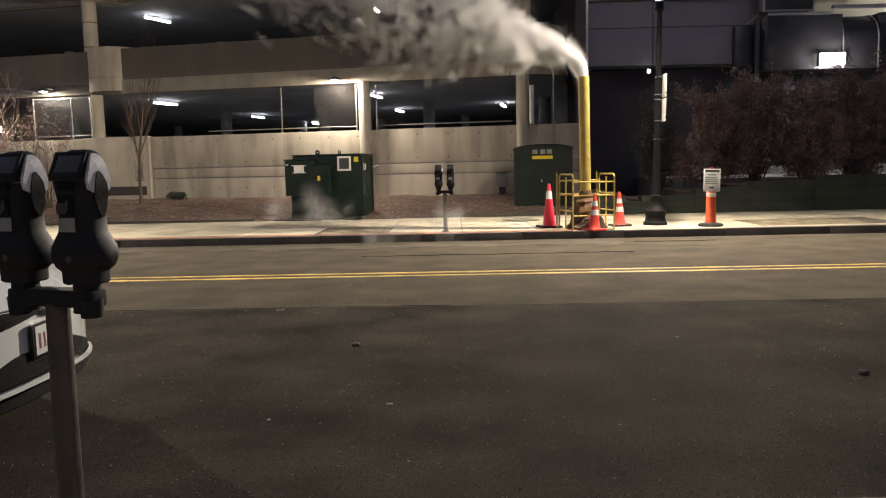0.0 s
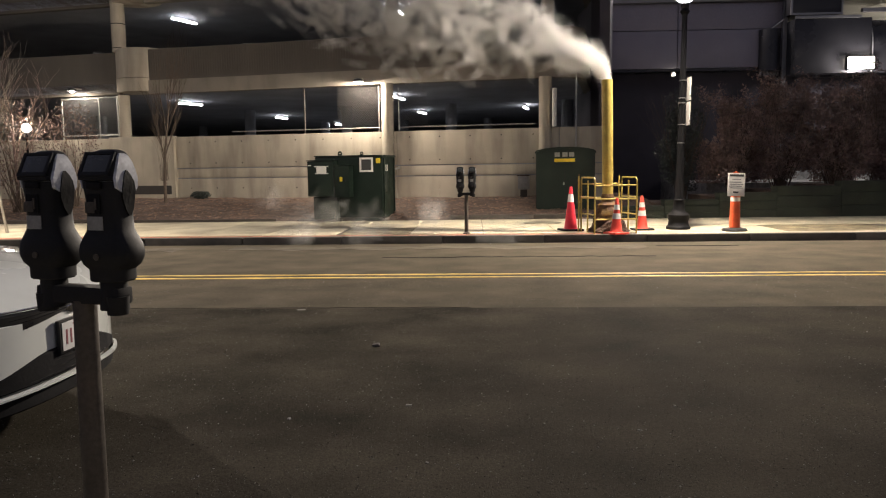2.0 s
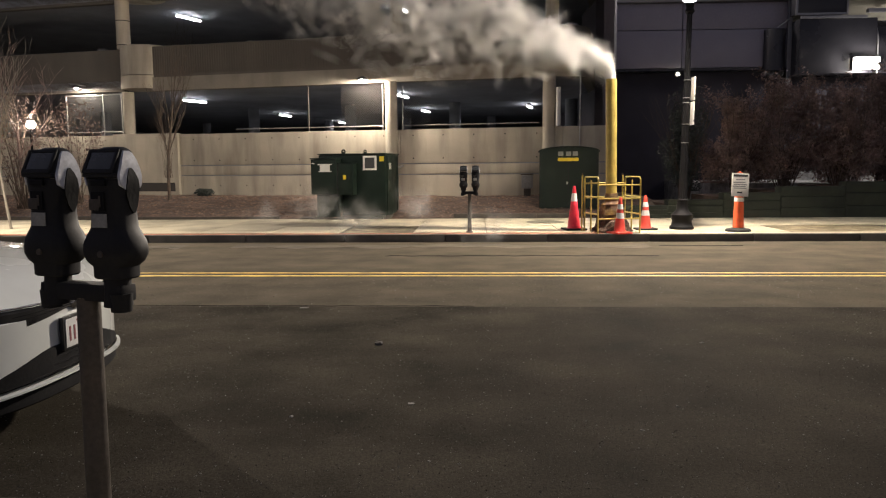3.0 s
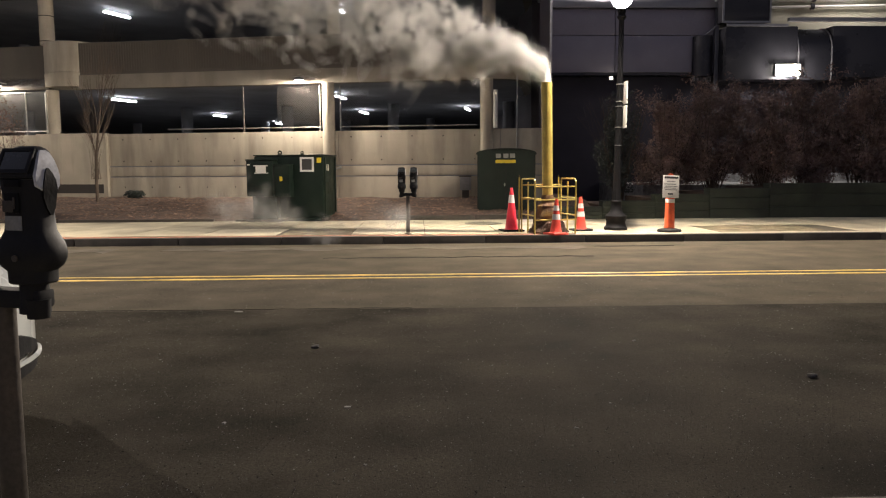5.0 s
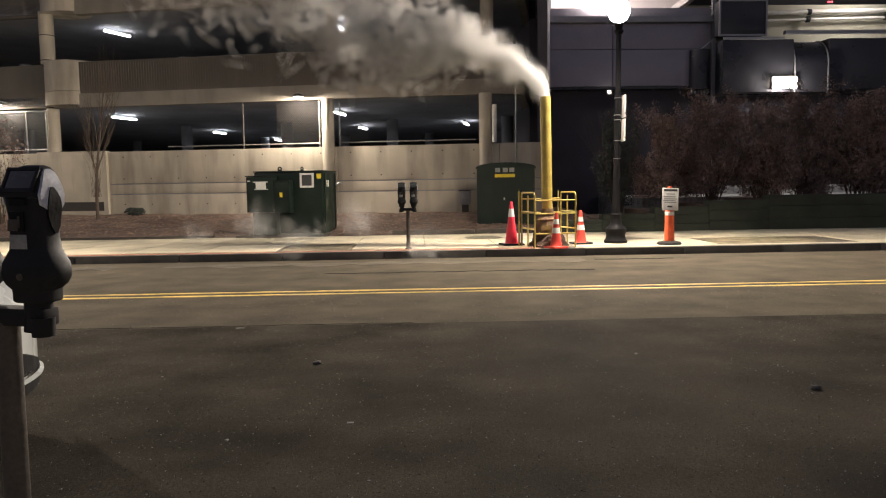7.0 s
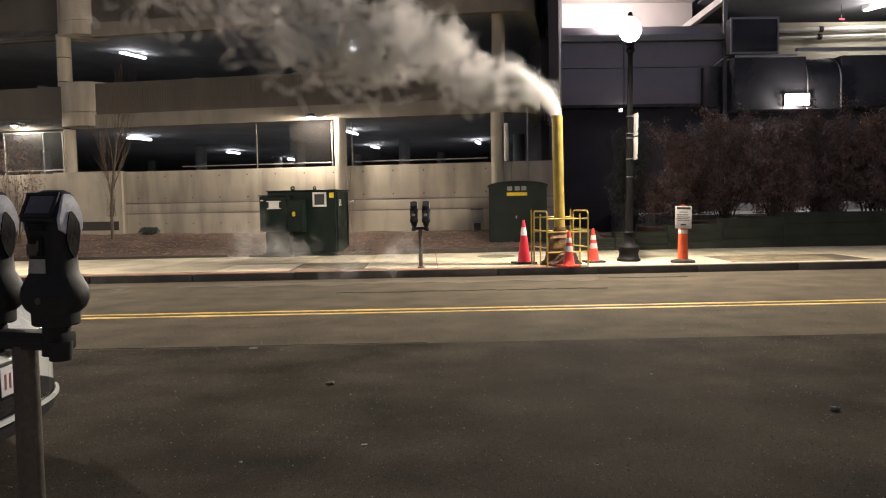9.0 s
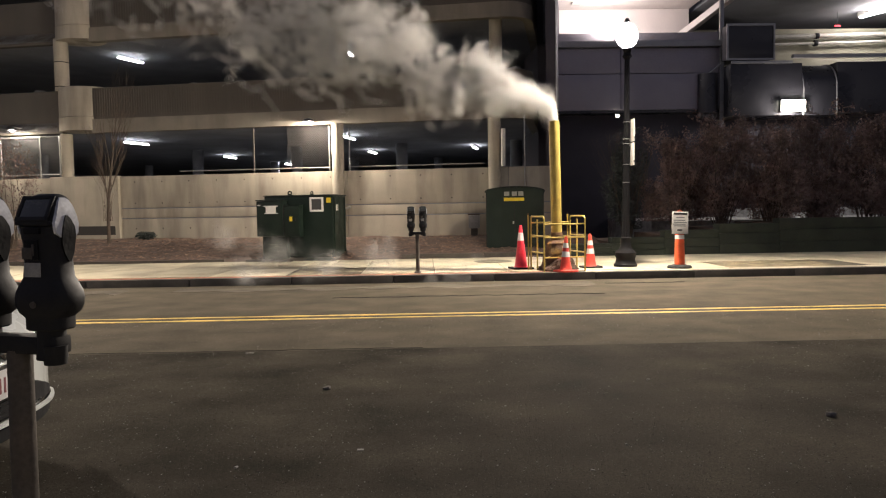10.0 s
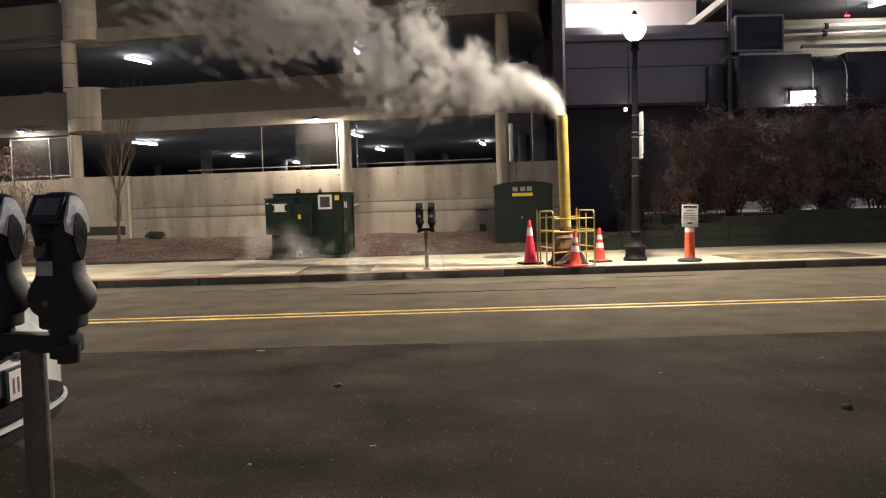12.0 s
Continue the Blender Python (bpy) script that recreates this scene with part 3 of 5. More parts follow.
for z, y in ((8.30, 30.6), (8.02, 30.7)):
    p = thing("wall_pipe", "pale insulated pipe run along the beige wall", "pipe")
    for a, b in ((13.6, 16.3), (16.45, 19.6), (19.75, 28)):
        part("pipe_length", rod(B(), (a, y, z + 0.02 * (a - 13)), (b, y, z + 0.02 * (b - 13)), 0.09 if z > 8.2 else 0.055, seg=12), M["pipe"], p)
    for x in (16.38, 19.68):
        part("clamp", rod(B(), (x - 0.06, y, z + 0.02 * (x - 13)), (x + 0.06, y, z + 0.02 * (x - 13)), 0.13, seg=12), M["duct"], p)
bt = thing("tube_light", "white fluorescent tube fitting over the raised deck", "ceiling light", pose(18.2, 29.5, 9.0, 0, 0, 25))
part("tube", box(B(), -0.06, 0.06, -0.7, 0.7, -0.05, 0.0, 0.02), M["tube"], bt, "glowing tube")
part("housing", box(B(), -0.1, 0.1, -0.75, 0.75, 0.004, 0.2, 0.01), M["fixture"], bt)
ex = thing("exit_sign", "small red lit sign under the deck ceiling", "sign", pose(16.9, 30.0, 8.62))
part("panel", box(B(), -0.11, 0.11, -0.03, 0.0, -0.03, 0.03, 0.005), M["red_led"], ex, "red glowing panel")
part("hanger", rod(B(), (0, 0.02, 0.03), (0, 0.02, 0.58), 0.008, seg=6), M["duct"], ex)
# Glowing panel made up for a bright reflection on the metal duct.
fl = thing("duct_glare_panel", "glowing panel low on the dark duct in place of a bright reflection", "floodlight", pose(13.20, 26.2, 4.92))
part("lamp_face", box(B(), -0.43, 0.43, -0.06, 0.0, -0.20, 0.20, 0.03), M["bulb"], fl, "glowing face in place of the reflection")
part("lamp_case", box(B(), -0.45, 0.45, 0.004, 0.10, -0.22, 0.22, 0.03), M["duct"], fl)

# raised pale ground behind the hedge
raised = tagged(new("ground_raised", mesh_of("ground_raised", box(B(), 6.9, 30, 22.2, 27.6, -0.1, 0.98), M["pale_ground"])), "pale lit ground behind the hedge", "ground", kind="structure")


# ---- stepped low wall and hedge ----
low = thing("low_wall", "dark mossy stepped retaining wall beside the pavement", "low wall")
steps = ((3.6, 4.95, 0.47), (4.95, 6.35, 0.62), (6.35, 7.8, 0.79), (7.8, 9.42, 0.94), (9.42, 14.2, 1.06), (14.2, 30, 1.12))
for a, b, h in steps:
    zs = [0.1, 0.1 + (h - 0.1) * 0.36, 0.1 + (h - 0.1) * 0.70, h]
    for i, (lo, hi) in enumerate(zip(zs, zs[1:])):
        part("course", box(B(), a + 0.004, b - 0.004, 19.30 + 0.02 * i, 19.75, lo + 0.003, hi - 0.003, 0.015), M["low_wall"], low)
    part("soil_fill", box(B(), a, b, 19.76, 22.2, 0.05, h - 0.12), M["mulch"], low)


def leaf_cloud(name, n, inside, size, material, parent, seed, kind="stuff"):
    r = random.Random(seed)
    verts, faces = [], []
    while len(faces) < 2 * n:
        p = inside(r)
        if p is None:
            continue
        u = Vector((r.gauss(0, 1), r.gauss(0, 1), r.gauss(0, 1))).normalized()
        w = u.orthogonal().normalized()
        w.rotate(Matrix.Rotation(r.uniform(0, 6.28), 3, u))
        v = u.cross(w)
        s = size * r.uniform(0.6, 1.4)
        k = len(verts)
        c = Vector(p)
        verts += [tuple(c - w * s), tuple(c + v * s * 0.45 + u * s * 0.15), tuple(c + w * s), tuple(c - v * s * 0.45 + u * s * 0.15)]
        faces += [(k, k + 1, k + 2), (k, k + 2, k + 3)]
    me = bpy.data.meshes.new(name)
    me.from_pydata(verts, [], faces)
    me.materials.append(material)
    ob = new(name, me)
    ob.parent = parent
    return tagged(ob, kind=kind)


def twig_bush(parent, base, height, spread, n, seed, material, r0=0.03):
    bm = B()
    r = random.Random(seed)
    for _ in range(n):
        a = Vector(base) + Vector((r.uniform(-0.15, 0.15), r.uniform(-0.15, 0.15), 0))
        p, rad = a, r0 * r.uniform(0.6, 1)
        d = Vector((r.uniform(-spread, spread), r.uniform(-spread, spread), 1)).normalized()
        for k in range(4):
            q = p + d * height / 4
            rod(bm, p, q, rad, rad * 0.65, 5, caps=False)
            p, rad = q, rad * 0.65
            d = (d + Vector((r.uniform(-0.3, 0.3), r.uniform(-0.3, 0.3), 0.1))).normalized()
    return part("branch", bm, material, parent)


def hedge_bush(cx, cy, w, d, z0, z1, n, seed, material, label, clumps=46):
    """Upright stems that carry many loose clumps of leaves; the topmost are thin sprays."""
    h = thing("hedge_shrub", label, "shrub", pose(cx, cy, 0), "shrubs of the tall hedge")
    pick = random.Random(seed)
    balls = []
    for k in range(clumps):
        a, q = pick.uniform(0, 6.28), pick.random() ** 0.5
        level = 0.02 + 0.98 * k / clumps
        reach = 0.72 + 0.28 * math.sin(math.pi * min(1, 0.2 + level))
        rad = pick.uniform(0.28, 0.44) * (1.0 - 0.35 * level)
        balls.append((q * math.cos(a) * w / 2 * reach, q * math.sin(a) * d / 2 * reach, z0 + 0.15 + (z1 - z0 - 0.40) * level, rad, 1.0))
    for k in range(clumps // 3):
        balls.append((pick.uniform(-0.48, 0.48) * w, pick.uniform(-0.3, 0.3) * d, z1 - 0.32 + pick.uniform(-0.05, 0.50), pick.uniform(0.10, 0.2), 0.22))
    weights = [b[3] ** 2 * b[4] for b in balls]

    def inside(r):
        x, y, z, rad, _ = r.choices(balls, weights)[0]
        v = Vector((r.gauss(0, 1), r.gauss(0, 1), r.gauss(0, 1))).normalized() * rad * r.uniform(0.35, 1.12) ** 0.6
        return (x + v.x, y + v.y, max(z0, z + v.z * 1.25))

    leaf_cloud("foliage", n, inside, 0.040, material, h, seed)
    twig_bush(h, (0, 0, 0.55), z1 - 0.45, 0.34, 30, seed, M["bark"], 0.022)
    return h


for i in range(7):
    hedge_bush(7.25 + 1.40 * i, 21.0 + 0.22 * (i % 2), 1.72, 1.6, 1.03 + 0.10 * (i % 3 == 1), (3.50, 3.95, 3.72, 4.08, 3.90, 4.15, 4.05)[i], 17000, 11 + i, M["leaf"], "tall clipped hedge shrub with dry copper leaves")
hedge_bush(5.95, 21.5, 1.0, 0.9, 0.8, 3.55, 7000, 31, M["green_leaf"], "slim dark green shrub at the end of the hedge", 22)


# ---- trees ----
def bare_tree(x, y, z, height, seed, label, r0=0.05, spread=0.5, lean=(0, 0), material=None, name="bare_tree"):
    t = thing(name, label, "tree", pose(x, y, z), "young bare trees")
    r = random.Random(seed)
    trunk, limbs = B(), B()

    def grow(bm, p, d, length, rad, depth):
        n = 4
        for k in range(n):
            q = p + d * length / n
            rod(bm, p, q, rad, rad * 0.86, 7 if depth < 2 else 4, caps=False)
            p, rad = q, rad * 0.86
            d = (d + Vector((r.uniform(-1, 1), r.uniform(-1, 1), 0.5)) * 0.10).normalized()
            if depth < 3 and (depth > 0 or k >= 1):
                for _ in range(3 if depth == 0 else 2 if depth < 2 else 1):
                    side = Vector((r.uniform(-1, 1), r.uniform(-1, 1), 0)).normalized()
                    nd = (d * (1 - spread * 0.6) + side * spread + Vector((0, 0, 0.25))).normalized()
                    grow(limbs, p, nd, length * r.uniform(0.42, 0.62), max(0.004, rad * 0.5), depth + 1)

    grow(trunk, Vector((0, 0, -0.05)), Vector((lean[0], lean[1], 1)).normalized(), height * 0.75, r0, 0)
    part("trunk", trunk, material or M["bark"], t)
    part("limb", limbs, material or M["bark"], t)
    return t


bare_tree(-9.88, 23.4, mulch_height(-9.88, 23.4), 3.9, 5, "slim bare young tree standing in the mulch bed", 0.055, 0.30)
young = bpy.data.objects["bare_tree"]
twig_bush(young, (0, 0, 0.70), 2.2, 0.17, 24, 71, M["bark"], 0.008)
bare_tree(-13.6, 21.6, mulch_height(-13.6, 21.6), 3.9, 8, "bare reddish tree in the mulch bed", 0.06, 0.55, material=M["leaf"])
bare_tree(-15.6, 20.8, mulch_height(-15.6, 20.8), 3.6, 9, "bare reddish tree in the mulch bed", 0.06, 0.55, material=M["leaf"])
bare_tree(-10.56, 16.3, 0.12, 3.4, 12, "thin pale leaning street sapling at the kerb", 0.035, 0.35, (-0.17, 0.05), M["stake"], "sapling")
for tx, ty, sd in ((-13.6, 21.6, 61), (-15.6, 20.8, 62), (-12.6, 22.9, 63)):
    bush = thing("twiggy_shrub", "dense reddish twiggy shrub in the mulch bed", "shrub", pose(tx, ty, mulch_height(tx, ty)), "reddish shrubs by the garage")

    def ball(r):
        v = Vector((r.gauss(0, 1), r.gauss(0, 1), r.gauss(0, 1))).normalized() * r.uniform(0.3, 1) ** 0.6
        return (v.x * 0.95, v.y * 0.8, 1.9 + v.z * 1.5)

    leaf_cloud("foliage", 1500, ball, 0.04, M["leaf"], bush, sd)
    twig_bush(bush, (0, 0, -0.05), 3.2, 0.45, 22, sd, M["bark"], 0.02)
shrub = thing("dwarf_shrub", "small dark shrub against the concrete wall", "shrub", pose(-9.1, 24.4, mulch_height(-9.1, 24.4)))


def blob(r):
    v = Vector((r.gauss(0, 1), r.gauss(0, 1), r.gauss(0, 1))).normalized() * r.uniform(0.5, 1)
    return (v.x * 0.34, v.y * 0.22, 0.13 + v.z * 0.13)


leaf_cloud("foliage", 420, blob, 0.05, M["green_leaf"], shrub, 3)

# ---- transformer ----
TR = pose(-2.38, 19.42, 0.0, 0, 0, -11.3)
tr = thing("transformer_cabinet", "dark green enamelled pad-mounted transformer cabinet on the mulch", "transformer", TR)
part("pad", box(B(), -2.02, 0.06, -0.10, 1.25, 0.08, 0.22, 0.02), M["edging"], tr, "dark concrete pad")
part("tank", box(B(), -1.88, 0.0, 0.0, 1.15, 0.225, 1.84, 0.02), M["green"], tr)
part("roof_plate", box(B(), -1.90, 0.02, -0.03, 1.17, 1.845, 1.875, 0.012), M["green"], tr)
part("skirt", box(B(), -0.72, -0.02, -0.16, 0.0, 0.12, 0.225, 0.02), M["green"], tr)
lc = part("left_compartment", box(B(), -1.96, -1.24, -0.34, -0.004, 0.80, 1.72, 0.02), M["green"], tr)
part("compartment_roof", box(B(), -1.98, -1.22, -0.36, 0.0, 1.725, 1.755, 0.01), M["green"], lc)
part("plinth", box(B(), -1.86, -1.2, -0.22, -0.004, 0.2, 0.795, 0.02), M["green"], tr)
rc = part("right_compartment", box(B(), -1.22, -0.80, -0.30, -0.004, 0.78, 1.60, 0.02), M["green"], tr)
part("compartment_roof", box(B(), -1.235, -0.785, -0.32, 0.0, 1.605, 1.63, 0.01), M["green"], rc)
part("seam", box(B(), -1.232, -1.222, -0.31, -0.02, 0.8, 1.6), M["rubber"], tr)
part("warning_label", box(B(), -1.70, -1.42, -0.346, -0.341, 1.40, 1.60), M["white"], lc, "white warning label")
part("label_bar", box(B(), -1.76, -1.36, -0.349, -0.3465, 1.575, 1.60), M["white"], lc)
part("label_bar", box(B(), -1.74, -1.36, -0.349, -0.3465, 1.39, 1.41), M["white"], lc)
part("maker_plate", box(B(), -1.93, -1.85, -0.346, -0.341, 1.60, 1.63), M["white"], lc)
part("warning_label", box(B(), -1.07, -0.995, -0.306, -0.301, 1.19, 1.31), M["yellow_label"], rc, "small yellow hazard label")
part("padlock", box(B(), -0.93, -0.89, -0.325, -0.30, 1.20, 1.26, 0.008), M["rubber"], rc)
fr = B()
for d in ((-0.62, -0.24, 1.76, 1.81), (-0.62, -0.24, 1.43, 1.48), (-0.62, -0.565, 1.48, 1.76), (-0.295, -0.24, 1.48, 1.76)):
    box(fr, d[0], d[1], -0.012, -0.002, d[2], d[3])
part("notice_frame", fr, M["white"], tr, "white square notice frame")
part("notice", box(B(), -0.565, -0.295, -0.008, -0.002, 1.48, 1.76), M["ink"], tr, "dark faded notice")
part("corner_label", box(B(), -0.16, -0.04, -0.008, -0.002, 1.66, 1.79), M["yellow_label"], tr, "yellow label")
for y, z0, z1 in ((0.30, 1.45, 1.62), (0.42, 1.45, 1.62)):
    part("number_bar", box(B(), 0.002, 0.006, y, y + 0.06, z0, z1), M["white"], tr)
part("stencil_mark", box(B(), 0.002, 0.005, 0.18, 0.46, 0.85, 1.15), M["low_wall"], tr)
for y in (0.1, 0.98):
    part("side_flange", box(B(), 0.002, 0.03, y, y + 0.05, 0.25, 1.8, 0.006), M["green"], tr)
for x, s in ((-1.28, 1.0), (-0.66, 0.75)):
    eye = B()
    box(eye, x - 0.055 * s, x + 0.055 * s, 0.28, 0.31, 1.87, 1.92)
    for k in range(8):
        a, b = math.pi * k / 8, math.pi * (k + 1) / 8
        rod(eye, (x + 0.05 * s * math.cos(a), 0.295, 1.92 + 0.06 * s * math.sin(a)), (x + 0.05 * s * math.cos(b), 0.295, 1.92 + 0.06 * s * math.sin(b)), 0.02 * s, seg=6)
    part("lifting_eye", eye, M["green"], tr)
part("cable_stub", rod(B(), (0.02, 1.1, 1.5), (0.16, 1.1, 1.55), 0.03, seg=8), M["galv"], tr)
part("ground_plank", box(B(), -2.2, -0.95, -0.55, -0.42, 0.13, 0.2, 0.01), M["edging"], tr)

# ---- second cabinet with arched roof ----
CB = pose(2.60, 20.95, 0.16, 0, 0, -8)
cb = thing("switch_cabinet", "dark green switch cabinet with shallow arched roof on the mulch", "switch cabinet", CB)
arch = [(-0.80, 0.0), (0.80, 0.0), (0.80, 1.72)] + [(0.80 * math.cos(math.pi * k / 14), 1.74 + 0.13 * math.sin(math.pi * k / 14)) for k in range(1, 14)] + [(-0.80, 1.72)]
part("body", prism(B(), arch, -0.45, 0.45), M["green"], cb)
arch2 = [(-0.83, 1.72)] + [(0.83 * math.cos(math.pi - math.pi * k / 14), 1.75 + 0.14 * math.sin(math.pi * k / 14)) for k in range(15)] + [(0.83, 1.72), (0.80, 1.72)] + [(0.80 * math.cos(math.pi * k / 14), 1.735 + 0.125 * math.sin(math.pi * k / 14)) for k in range(15)] + [(-0.80, 1.72)]
part("roof_lip", prism(B(), arch2, -0.49, 0.49), M["green"], cb)
for x in (-0.79, -0.02, 0.75):
    part("door_seam", box(B(), x, x + 0.02, -0.456, -0.45, 0.08, 1.66), M["rubber"], cb)
part("plinth", box(B(), -0.84, 0.84, -0.5, 0.5, -0.1, 0.06, 0.01), M["edging"], cb)
part("hazard_strip", box(B(), -0.30, 0.26, -0.462, -0.457, 1.48, 1.57), M["yellow_label"], cb, "yellow hazard strip")
for x in (-0.29, -0.08, 0.10):
    part("notice", box(B(), x, x + 0.14, -0.462, -0.457, 1.62, 1.74), M["sticker"], cb, "grey notice")
part("padlock", box(B(), -0.06, -0.02, -0.49, -0.455, 0.85, 0.92, 0.008), M["galv"], cb)
ub = thing("utility_box", "small grey utility box on a post by the wall", "utility box", FACADE @ pose(5.72, -0.35, 0.5))
part("case", box(B(), -0.16, 0.16, -0.12, 0.12, 0.35, 0.75, 0.015), M["sticker"], ub)
part("lid", box(B(), -0.18, 0.18, -0.14, 0.14, 0.755, 0.79, 0.01), M["steelpost"], ub)
part("leg", box(B(), -0.10, 0.10, -0.06, 0.06, -0.1, 0.345, 0.01), M["edging"], ub)


# ---- parking meters ----
def meter_head(bulge):
    """Outline parts of one meter head, standing on z = 0, face towards -y."""
    out = {}
    shell = B()
    # stacked rounded sections: width, depth, height
    secs = [(0.134, 0.110, -0.006), (0.146, 0.122, 0.0), (0.148, 0.124, 0.040), (0.190, 0.145, 0.058), (0.214, 0.158, 0.083), (0.218, 0.160, 0.105), (0.208, 0.155, 0.132), (0.176, 0.138, 0.162), (0.152, 0.126, 0.182),
            (0.138, 0.125, 0.24), (0.142, 0.130, 0.30), (0.152, 0.135, 0.33), (0.156, 0.135, 0.36)]
    rings = []
    for w, d, z in secs:
        w *= bulge if z < 0.17 else 1.0
        ring = []
        for k in range(24):
            a = 2 * math.pi * k / 24
            c, s = math.cos(a), math.sin(a)
            ring.append(shell.verts.new((w / 2 * math.copysign(abs(c) ** 0.55, c), d / 2 * math.copysign(abs(s) ** 0.55, s), z)))
        rings.append(ring)
    for lo, hi in zip(rings, rings[1:]):
        for i in range(24):
            shell.faces.new((lo[i], lo[(i + 1) % 24], hi[(i + 1) % 24], hi[i]))
    shell.faces.new(rings[0][::-1])
    shell.faces.new(rings[-1])
    out["shell"] = (shell, "meter")
    dome = B()
    rings = []
    for z, y0, y1, w in ((0.362, -0.0665, 0.0665, 0.152), (0.385, -0.070, 0.067, 0.150), (0.410, -0.058, 0.066, 0.144), (0.435, -0.045, 0.062, 0.135),
                         (0.455, -0.034, 0.055, 0.122), (0.468, -0.022, 0.046, 0.102), (0.476, -0.006, 0.032, 0.066)):
        ring = []
        for k in range(28):
            a = 2 * math.pi * k / 28
            c, q = math.cos(a), math.sin(a)
            ring.append(dome.verts.new((w / 2 * math.copysign(abs(c) ** 0.5, c), (y0 + y1) / 2 + (y1 - y0) / 2 * math.copysign(abs(q) ** 0.5, q), z)))
        rings.append(ring)
    for lo, hi in zip(rings, rings[1:]):
        for i in range(28):
            dome.faces.new((lo[i], lo[(i + 1) % 28], hi[(i + 1) % 28], hi[i]))
    dome.faces.new(rings[0][::-1])
    dome.faces.new(rings[-1])
    out["dome"] = (dome, "meter")

    def half_width(z):
        return float(np.interp(z, (0.175, 0.24, 0.30, 0.33, 0.36, 0.385, 0.410, 0.435, 0.455, 0.468), (0.069, 0.069, 0.071, 0.076, 0.078, 0.075, 0.072, 0.0675, 0.061, 0.051)))

    def side_panel(rows, sgn, proud):
        """A thin panel on the flank: rows of height, front and back edge."""
        bm = B()
        rings = [[bm.verts.new((sgn * (half_width(z) + d), y, z)) for d, y in ((-0.006, y0), (proud, y0 + 0.003), (proud, y1 - 0.003), (-0.006, y1))] for z, y0, y1 in rows]
        for lo, hi in zip(rings, rings[1:]):
            for i in range(4):
                bm.faces.new((lo[i], lo[(i + 1) % 4], hi[(i + 1) % 4], hi[i]))
        bm.faces.new(rings[0][::-1])
        bm.faces.new(rings[-1])
        bmesh.ops.recalc_face_normals(bm, faces=bm.faces)
        return bm

    for sgn in (-1, 1):
        out["cheek%d" % sgn] = (side_panel(((0.318, -0.02, 0.045), (0.338, -0.052, 0.060), (0.372, -0.058, 0.063), (0.400, -0.045, 0.058), (0.430, -0.032, 0.048), (0.452, -0.020, 0.036), (0.462, -0.008, 0.024)), sgn, 0.003), "silver")
        out["window%d" % sgn] = (side_panel(((0.235, 0.010, 0.026), (0.262, -0.008, 0.040), (0.300, -0.022, 0.046), (0.330, -0.027, 0.046), (0.360, -0.022, 0.038), (0.385, -0.014, 0.024), (0.400, -0.004, 0.010)), sgn, 0.006), "black")
    disp = B()
    box(disp, -0.052, 0.052, -0.0035, 0.001, -0.034, 0.034, 0.002, Matrix.Translation((0, -0.0525, 0.424)) @ Matrix.Rotation(radians(-27), 4, "X"))
    out["display"] = (disp, "display")
    bez = B()
    for d in ((-0.066, -0.053, -0.044, 0.044), (0.053, 0.066, -0.044, 0.044), (-0.066, 0.066, 0.035, 0.046), (-0.066, 0.066, -0.050, -0.035)):
        box(bez, d[0], d[1], -0.006, 0.001, d[2], d[3], 0.002, Matrix.Translation((0, -0.0525, 0.424)) @ Matrix.Rotation(radians(-27), 4, "X"))
    out["bezel"] = (bez, "meter")
    out["hood_lip"] = (box(B(), -0.068, 0.068, -0.076, -0.055, 0.366, 0.380, 0.004), "meter")
    out["card_slot"] = (box(B(), -0.030, 0.030, -0.079, -0.066, 0.335, 0.358, 0.003), "black")
    out["upper_sticker"] = (box(B(), -0.045, -0.004, -0.0745, -0.0705, 0.248, 0.288, 0.002), "steelpost")
    out["card_panel"] = (box(B(), -0.038, 0.018, -0.071, -0.064, 0.245, 0.315, 0.003), "black")
    out["coin_slot"] = (box(B(), -0.004, 0.004, -0.0735, -0.0705, 0.26, 0.30), "steelpost")
    out["price_sticker"] = (box(B(), -0.045, 0.022, -0.0665, -0.0625, 0.185, 0.235, 0.002), "sticker")
    out["lock"] = (rod(B(), (0, -0.084, 0.09), (0, -0.074, 0.09), 0.012, seg=14), "steelpost")
    return out


def twin_meter(m, height, label, size, gap, bulge=1.0):
    t = thing("parking_meter", label, "parking meter", m, "twin parking meters")
    top = height - 0.478 * size
    part("post", rod(B(), (0, 0, -0.02), (0, 0, top - 0.075), 0.041, 0.038, 20), M["steelpost"], t, "weathered grey steel post")
    part("base_collar", lathe(B(), [(0.075, 0.0), (0.07, 0.02), (0.045, 0.035)], 18), M["steelpost"], t)
    yoke = B()
    box(yoke, -gap - 0.045, gap + 0.045, -0.036, 0.036, top - 0.085, top - 0.025, 0.015)
    for x in (-gap, gap):
        rod(yoke, (x, 0, top - 0.10), (x, 0, top + 0.004), 0.046, 0.042, 16)
    part("yoke", yoke, M["meter"], t, "dark cast twin yoke")
    for x in (-gap - 0.02, gap + 0.02):
        nut = B()
        rod(nut, (x, -0.01, top - 0.115), (x, -0.01, top - 0.055), 0.034, 0.038, 12)
        part("yoke_nut", nut, M["meter"], t)
    for x in (-gap, gap):
        made = None
        for key, (bm, mm) in meter_head(bulge).items():
            name = "meter_head" if key == "shell" else key.rstrip("-1")
            if made is None:
                made = part(name, bm, M[mm], t, m=pose(x, 0, top) @ Matrix.Scale(size, 4))
            else:
                part(name, bm, M[mm], made)
    return t


